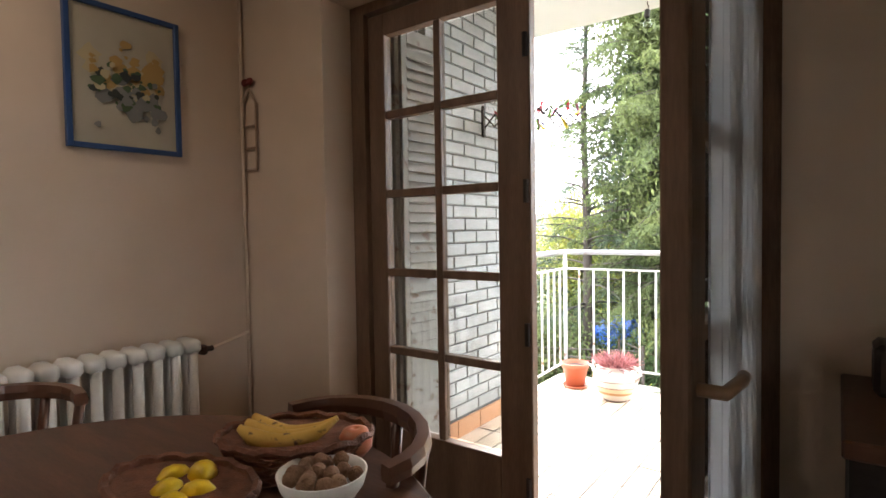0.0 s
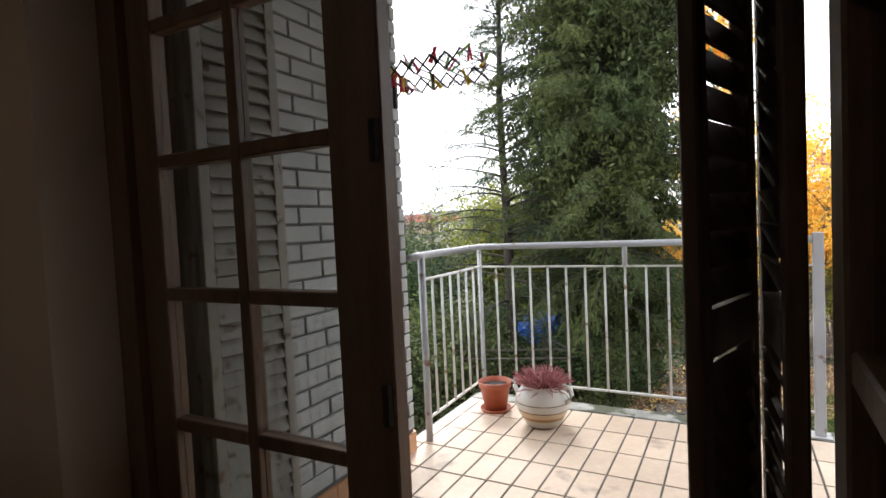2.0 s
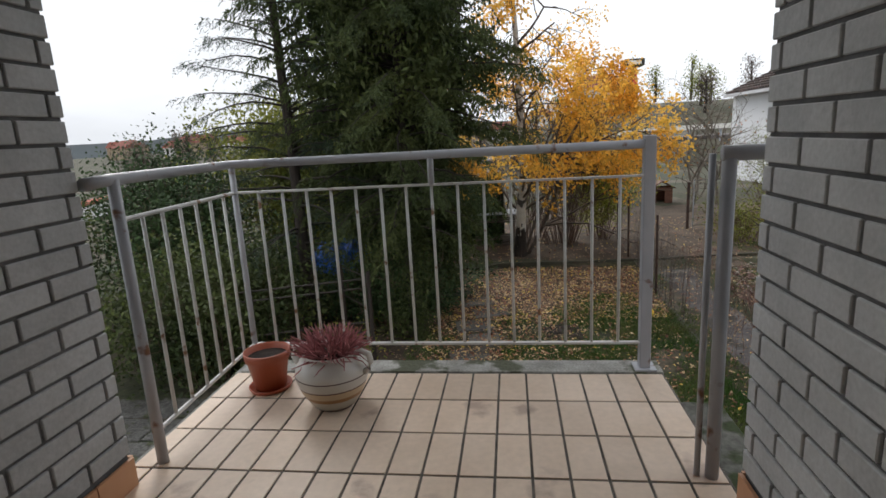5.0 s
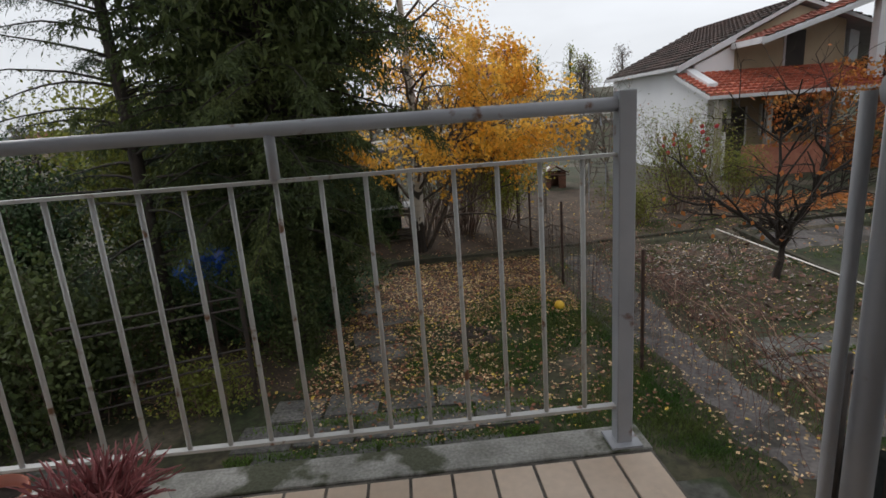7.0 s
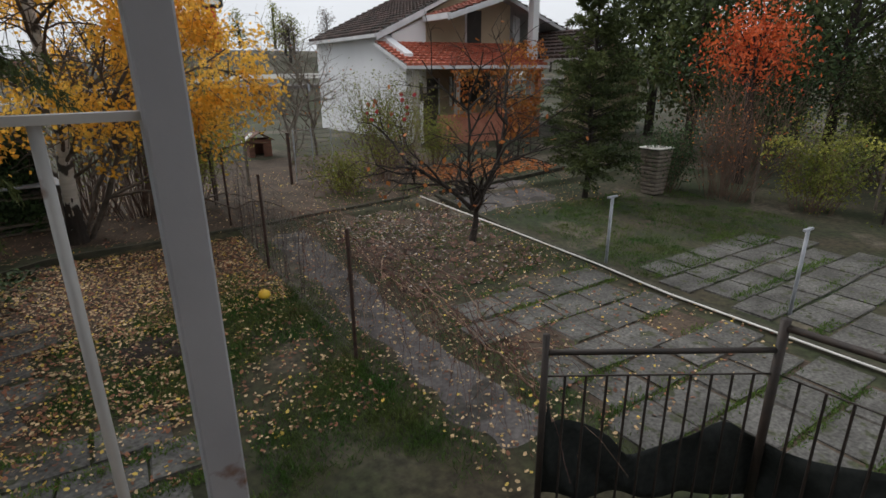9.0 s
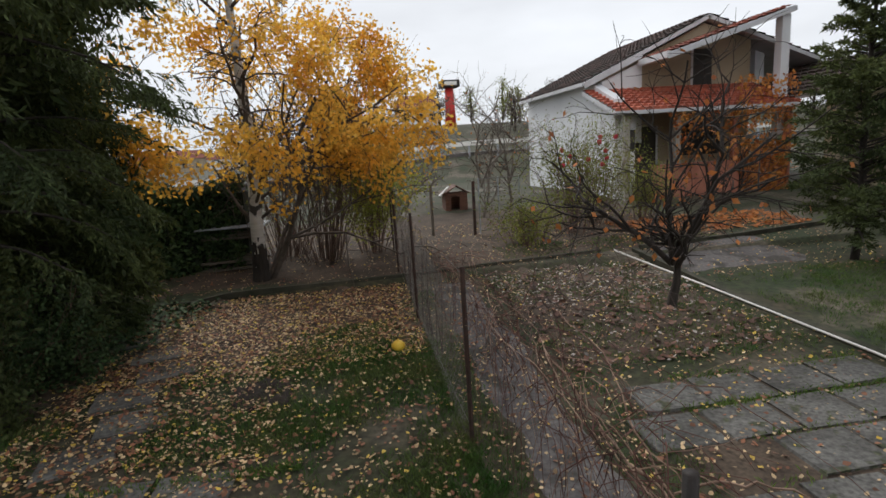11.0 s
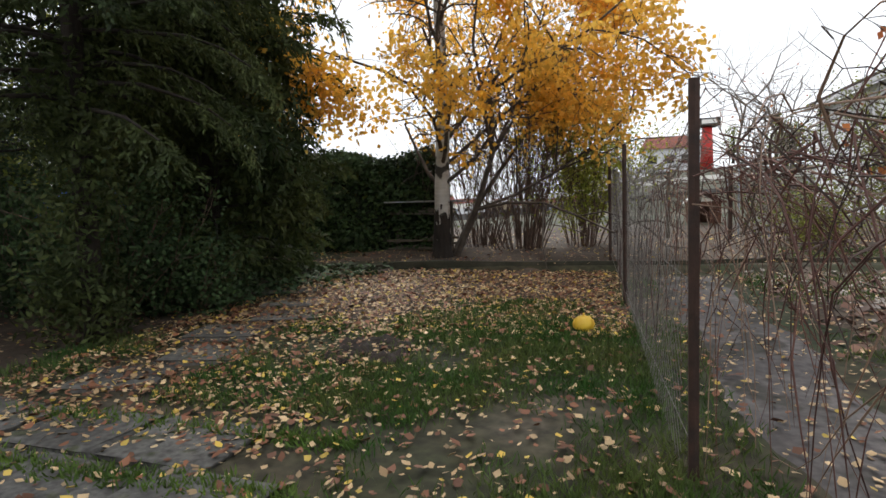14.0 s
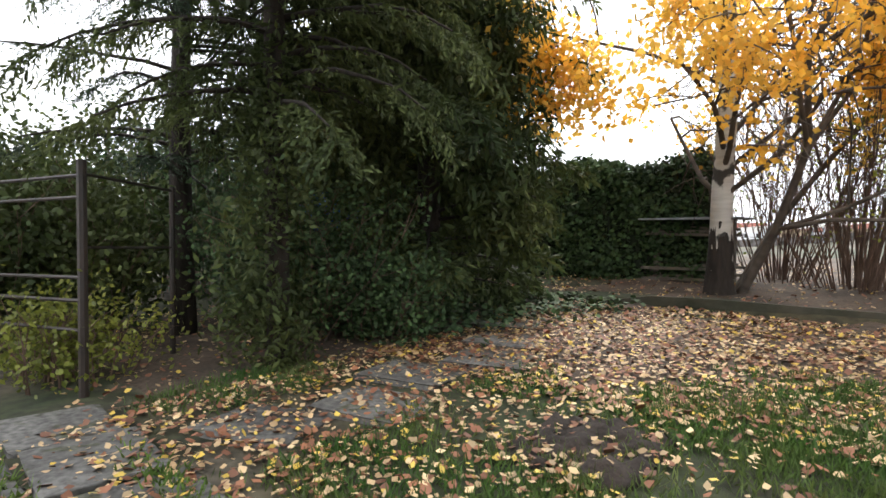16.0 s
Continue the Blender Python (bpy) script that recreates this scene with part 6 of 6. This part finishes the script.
def chair(x, y, rz):
    e = empty("dining_chair", (x, y, 0), "dark brown wooden chair with a curved back rail by the table", "chair", "chairs round the table")
    B("seat", (-0.21, -0.2, 0.43), (0.21, 0.2, 0.46), CHAIRWOOD, e, 0.012)
    for a in (-0.18, 0.18):
        for b in (-0.17, 0.17):
            bm = bmesh.new()
            tube(bm, [(a * 1.1, b * 1.1, 0), (a, b, 0.43)], 0.018, 8)
            smooth(part("leg", bm, CHAIRWOOD, e))
    bm = bmesh.new()
    arc = [(0.25 * math.cos(radians(t)), 0.02 + 0.20 * math.sin(radians(t)), 0.78 + 0.012 * math.sin(radians(t))) for t in range(-5, 190, 15)]
    rings = []
    for k, p in enumerate(arc):
        o = Vector((p[0] * 0.06, (p[1] - 0.02) * 0.07, 0))
        h = 0.024 - 0.006 * abs(k - 6) / 6
        rings.append([bm.verts.new(Vector(p) + o * s + Vector((0, 0, z))) for s, z in ((-1, -h), (1.1, -h), (1.4, 0), (1.0, h), (-1, h), (-1.3, 0))])
    for a, b in zip(rings, rings[1:]):
        for k in range(6):
            bm.faces.new((a[k], a[(k + 1) % 6], b[(k + 1) % 6], b[k]))
    bm.faces.new(rings[0][::-1])
    bm.faces.new(rings[-1])
    bmesh.ops.recalc_face_normals(bm, faces=bm.faces)
    part("backrest", bm, CHAIRWOOD, e)
    for t in (0, 45, 90, 135, 180):
        bm = bmesh.new()
        px, py = 0.25 * math.cos(radians(t)), 0.02 + 0.20 * math.sin(radians(t))
        tube(bm, [(px * 0.8, py * 0.85, 0.45), (px, py, 0.77)], 0.014, 8)
        smooth(part("back_post", bm, CHAIRWOOD, e))
    e.rotation_euler = (0, 0, radians(rz))


chair(-0.38, 1.425, -12)
chair(-1.28, 0.98, 78)
WICKER = mat("wicker", (0.13, 0.045, 0.022), (0.23, 0.09, 0.045), 0.6, 30.0, 0.5)


def basket(x, y, a, b, h, rz, label):
    e = empty("wicker_basket", (x, y, 0.7505), label, "basket")
    def loop(f, r):
        bm = bmesh.new()
        for k in f:
            s = 0.8 + 0.2 * k / 8
            pts = [(a * s * math.cos(t), b * s * math.sin(t), 0.006 + h * k / 8 + 0.004 * math.sin(t * 14 + k * 3.14)) for t in (2 * math.pi * i / 44 for i in range(45))]
            tube(bm, pts, r, 5, False)
        return bm
    part("weave", loop(range(8), 0.0052), WICKER, e)
    part("rim", loop((8,), 0.009), WICKER, e)
    bm = bmesh.new()
    for i in range(22):
        c, s = math.cos(i * math.pi / 11), math.sin(i * math.pi / 11)
        tube(bm, [(a * 0.8 * c, b * 0.8 * s, 0.006), (a * c, b * s, 0.006 + h)], 0.003, 4)
    part("stake", bm, WICKER, e, kind="stuff")
    bm = bmesh.new()
    lathe(bm, [(0.0, 0.004), (0.8, 0.004), (0.985, h)], 30)
    for v in bm.verts:
        v.co.x *= a
        v.co.y *= b
    part("base", bm, WICKER, e)
    e.rotation_euler = (0, 0, radians(rz))
    return e


basket(-0.36, 1.33, 0.165, 0.11, 0.075, 36, "brown oval wicker basket with bananas and an apple")
basket(-0.39, 1.09, 0.165, 0.10, 0.05, 10, "brown oval wicker basket holding lemons")
LEMON = mat("lemon_skin", (0.80, 0.50, 0.01), (0.86, 0.58, 0.02), 0.4, 30.0, 0.2)
for k, (x, y, z) in enumerate(((-0.56, 1.04, 0.79), (-0.51, 1.07, 0.80), (-0.46, 1.03, 0.79), (-0.51, 1.0, 0.79), (-0.45, 0.98, 0.79))):
    bm = bmesh.new()
    lathe(bm, [(0.002, -0.037), (0.010, -0.032), (0.024, -0.018), (0.028, 0), (0.024, 0.018), (0.010, 0.032), (0.002, 0.038)], 16)
    o = smooth(part("lemon", bm, LEMON))
    o.location, o.rotation_euler = (x + 0.11, y + 0.07, z), (1.4, 0.3 * k, k * 1.1)
    tagged(o, "yellow lemon lying in the wicker basket", "lemon", "lemons in the basket")
BAN = mat("banana_skin", (0.62, 0.36, 0.06), (0.72, 0.46, 0.10), 0.5, 14.0, spots=(40, 0.62, (0.15, 0.08, 0.03)))
for k in range(3):
    bm = bmesh.new()
    pts = [(-0.10 + 0.028 * i, 0.012 * k - 0.02 * math.sin(i / 7 * 3.14), 0.0 + 0.035 * ((i - 3.5) / 3.5) ** 2) for i in range(8)]
    tube(bm, pts, [0.008, 0.018, 0.022, 0.023, 0.023, 0.020, 0.013, 0.006], 8)
    o = smooth(part("banana", bm, BAN))
    o.location, o.rotation_euler = (-0.38 + 0.02 * k, 1.35 - 0.03 * k, 0.822), (0, 0, radians(30 + 7 * k))
    tagged(o, "ripe yellow banana lying in the wicker basket", "banana", "bananas in the basket")
bm = bmesh.new()
lathe(bm, [(0.004, -0.024), (0.02, -0.03), (0.036, -0.012), (0.037, 0.008), (0.026, 0.027), (0.008, 0.03), (0.002, 0.022)], 20)
o = smooth(part("apple", bm, mat("apple_skin", (0.52, 0.10, 0.07), (0.62, 0.24, 0.12), 0.3, 20.0)))
o.location = (-0.245, 1.40, 0.815)
tagged(o, "red apple in the wicker basket beside the bananas", "apple")
bowl = empty("nut_bowl", (-0.185, 1.255, 0.7505), "white ceramic bowl full of walnuts", "bowl")
bm = bmesh.new()
lathe(bm, [(0.045, 0.0), (0.05, 0.006), (0.078, 0.045), (0.085, 0.07), (0.08, 0.07), (0.072, 0.046), (0.03, 0.015), (0.0, 0.014)], 30)
smooth(part("body", bm, WHITEPAINT, bowl))
NUT = mat("walnut_shell", (0.22, 0.11, 0.05), (0.36, 0.20, 0.11), 0.7, 60.0, 0.6)
R = random.Random(6)
bm = bmesh.new()
bmesh.ops.create_icosphere(bm, subdivisions=2, radius=0.016)
for v in bm.verts:
    v.co *= 1 + 0.12 * noise.noise(v.co * 150)
nut = part("walnut", bm, NUT)
for k in range(26):
    a, q = R.random() * 6.28, R.random() ** 0.5 * 0.062
    o = nut if k == 0 else new("walnut", nut.data)
    o.location = (-0.185 + q * math.cos(a), 1.255 + q * math.sin(a), 0.7505 + 0.062 + R.uniform(-0.006, 0.012))
    o.rotation_euler = (R.random() * 3, R.random() * 3, 0)
    tagged(o, "brown walnut in the white bowl", "walnut", "walnuts in the bowl")

NETC = bpy.data.materials.new("net_curtain")
NETC.use_nodes = True
_n, _l = NETC.node_tree.nodes, NETC.node_tree.links
_t, _m, _d = _n.new("ShaderNodeBsdfTransparent"), _n.new("ShaderNodeMixShader"), _n.new("ShaderNodeBsdfTranslucent")
_d.inputs[0].default_value = (0.62, 0.65, 0.70, 1)
_m.inputs[0].default_value = 0.6
_l.new(_t.outputs[0], _m.inputs[1])
_l.new(_d.outputs[0], _m.inputs[2])
_l.new(_m.outputs[0], _n["Material Output"].inputs["Surface"])
V = []
for i in range(41):
    for j in range(2):
        V.append((0.10 + 0.47 * i / 40, 0.032 + 0.008 * math.sin(i * 1.25), 0.46 + 1.6 * j))
F = np.array([(2 * i, 2 * i + 2, 2 * i + 3, 2 * i + 1) for i in range(40)])
cu = raw("net_curtain", V, F, NETC, door_right, "thin white net curtain", smooth=True)
bm = bmesh.new()
tube(bm, [(0.62, 0.02, 1.02), (0.62, 0.06, 1.02), (0.53, 0.068, 1.02), (0.50, 0.066, 1.02)], 0.011, 10)
smooth(part("door_handle", bm, mat("wooden_handle", (0.25, 0.15, 0.08), (0.34, 0.21, 0.12), 0.4), door_right, "turned pale wooden handle"))
bm = bmesh.new()
for z in (0.35, 0.9, 1.4, 1.9):
    tube(bm, [(0.745, -0.028, z - 0.04), (0.745, -0.028, z + 0.04)], 0.010, 8)
part("bolt", bm, BLACKMETAL, door_left)
# fixture out of view, added to go with the overhead fill
cl = empty("added_ceiling_lamp", (-0.9, 0.6, 2.6), "round white ceiling lamp added out of view in the kitchen", "lamp")
bm = bmesh.new()
lathe(bm, [(0.06, -0.09), (0.15, -0.085), (0.18, -0.05), (0.16, 0.0), (0.0, 0.0)], 24)
smooth(part("shade", bm, WHITEPAINT, cl))
cab = empty("kitchen_cabinet", (0.95, 1.72, 0), "dark low kitchen cabinet beside the door wall", "cabinet")
B("body", (-0.34, -0.1, 0), (1.1, 0.34, 0.91), BLACKMETAL, cab, 0.004)
B("worktop", (-0.35, -0.12, 0.91), (1.1, 0.34, 0.94), CHAIRWOOD, cab, 0.004)
kb = empty("knife_block", (0.70, 1.93, 0.94), "black knife block with a yellow-handled tool on the cabinet", "knife block")
B("block", (-0.05, -0.05, 0), (0.06, 0.06, 0.10), BLACKMETAL, kb, 0.01)
bm = bmesh.new()
tube(bm, [(0.0, 0.0, 0.09), (-0.01, 0, 0.25)], 0.006, 8)
smooth(part("handle", bm, mat("yellow_handle", (0.6, 0.4, 0.02), None, 0.4), kb, "bright yellow handle"))

# ---- bricks of the terrace side walls ----


def brickwall(name, x, inward, y0, y1):
    """A side wall of pale bricks; x is its face, inward is +1 when the face looks along +x."""
    t = 0.25
    root = S(B(name, (x - inward * 0.006, y0 + 0.006, -0.16), (x - inward * t, y1 - 0.006, 2.95), MORTAR))
    out = []
    for w, d in ((0.238, 0.05), (0.113, 0.05)):
        b = bmesh.new()
        box(b, (-w / 2, -d / 2, -0.0325), (w / 2, d / 2, 0.0325), 0.003)
        me = bpy.data.meshes.new("brick")
        b.to_mesh(me)
        b.free()
        me.materials.append(BRICKM)
        out.append(me)
    z, r = 0.155, 0
    rr = random.Random(int(abs(x) * 100))
    while z < 2.92:
        segs = []
        yy = y0
        first = True
        while yy < y1 - 0.02:
            w = 0.113 if (first and r % 2) else 0.238
            w = min(w, y1 - yy)
            segs.append((yy + w / 2, w))
            yy += w + 0.012
            first = False
        for yc, w in segs:
            o = new("brick", out[0] if w > 0.15 else out[1])
            o.parent = root
            o.location = (x - inward * 0.022 + rr.uniform(-0.001, 0.001), yc, z)
            o.scale = (w / (0.238 if w > 0.15 else 0.113), 1, 1)
            o.rotation_euler = (0, 0, radians(90))
        for ye, s in ((y0, -1), (y1, 1)):
            ws = (0.113, 0.113) if r % 2 else (0.238,)
            q = 0.0
            for w in ws:
                o = new("brick", out[0] if w > 0.15 else out[1])
                o.parent = root
                o.location = (x - inward * (0.052 + (w / 2 + q) * 0.80), ye - s * 0.019, z)
                o.scale = (0.79, 0.9, 1)
                q += w + 0.012
        z += 0.0765
        r += 1
    for k in range(int((y1 - y0) / 0.245) + 1):
        ya = y0 + 0.25 * k
        yb = min(ya + 0.245, y1)
        if yb - ya > 0.03:
            B("skirting_tile", (x + inward * 0.001, ya, 0.0), (x + inward * 0.013, yb, 0.105), SKIRT, root)
    B("skirting_tile", (x - inward * 0.0, y1 + 0.001, 0.0), (x - inward * 0.25, y1 + 0.012, 0.105), SKIRT, root)


brickwall("wall_left", -1.27, 1, 2.98, 3.90)
brickwall("wall_right", 0.76, -1, 2.98, 3.90)
S(B("wall_recess", (-1.75, 2.42, -0.16), (-1.53, 3.2, 2.95), WALLWHITE))
S(B("wall_recess", (1.02, 2.42, -0.16), (1.2, 3.2, 2.95), WALLWHITE))

# ---- terrace tiles ----
bed = S(B("floor_terrace", (-1.33, 2.42, -0.0125), (0.775, 4.815, -0.004), GROUT))


def tiles():
    me = {}
    w, d = 0.1175, 0.2605
    rr = random.Random(2)

    def tile(wd, dd):
        key = (round(wd, 3), round(dd, 3))
        if key not in me:
            b = bmesh.new()
            box(b, (-wd / 2, -dd / 2, -0.008), (wd / 2, dd / 2, 0.0), 0.0015)
            m = bpy.data.meshes.new("floor_tile")
            b.to_mesh(m)
            b.free()
            m.materials.append(TILE)
            me[key] = m
        return me[key]
    j, y1 = 0, 4.80
    while y1 > 2.45:
        y0 = max(y1 - d, 2.43)
        x = 0.765
        while x > -1.20:
            o = new("floor_tile", tile(w, y1 - y0))
            o.parent = bed
            o.location = (x - w / 2, (y0 + y1) / 2, rr.uniform(-0.0008, 0.0008))
            x -= w + 0.0100
        o = new("floor_tile", tile(0.08, y1 - y0))
        o.parent = bed
        o.location = (x - 0.04, (y0 + y1) / 2, 0)
        y1 = y0 - 0.0100
        j += 1


tiles()
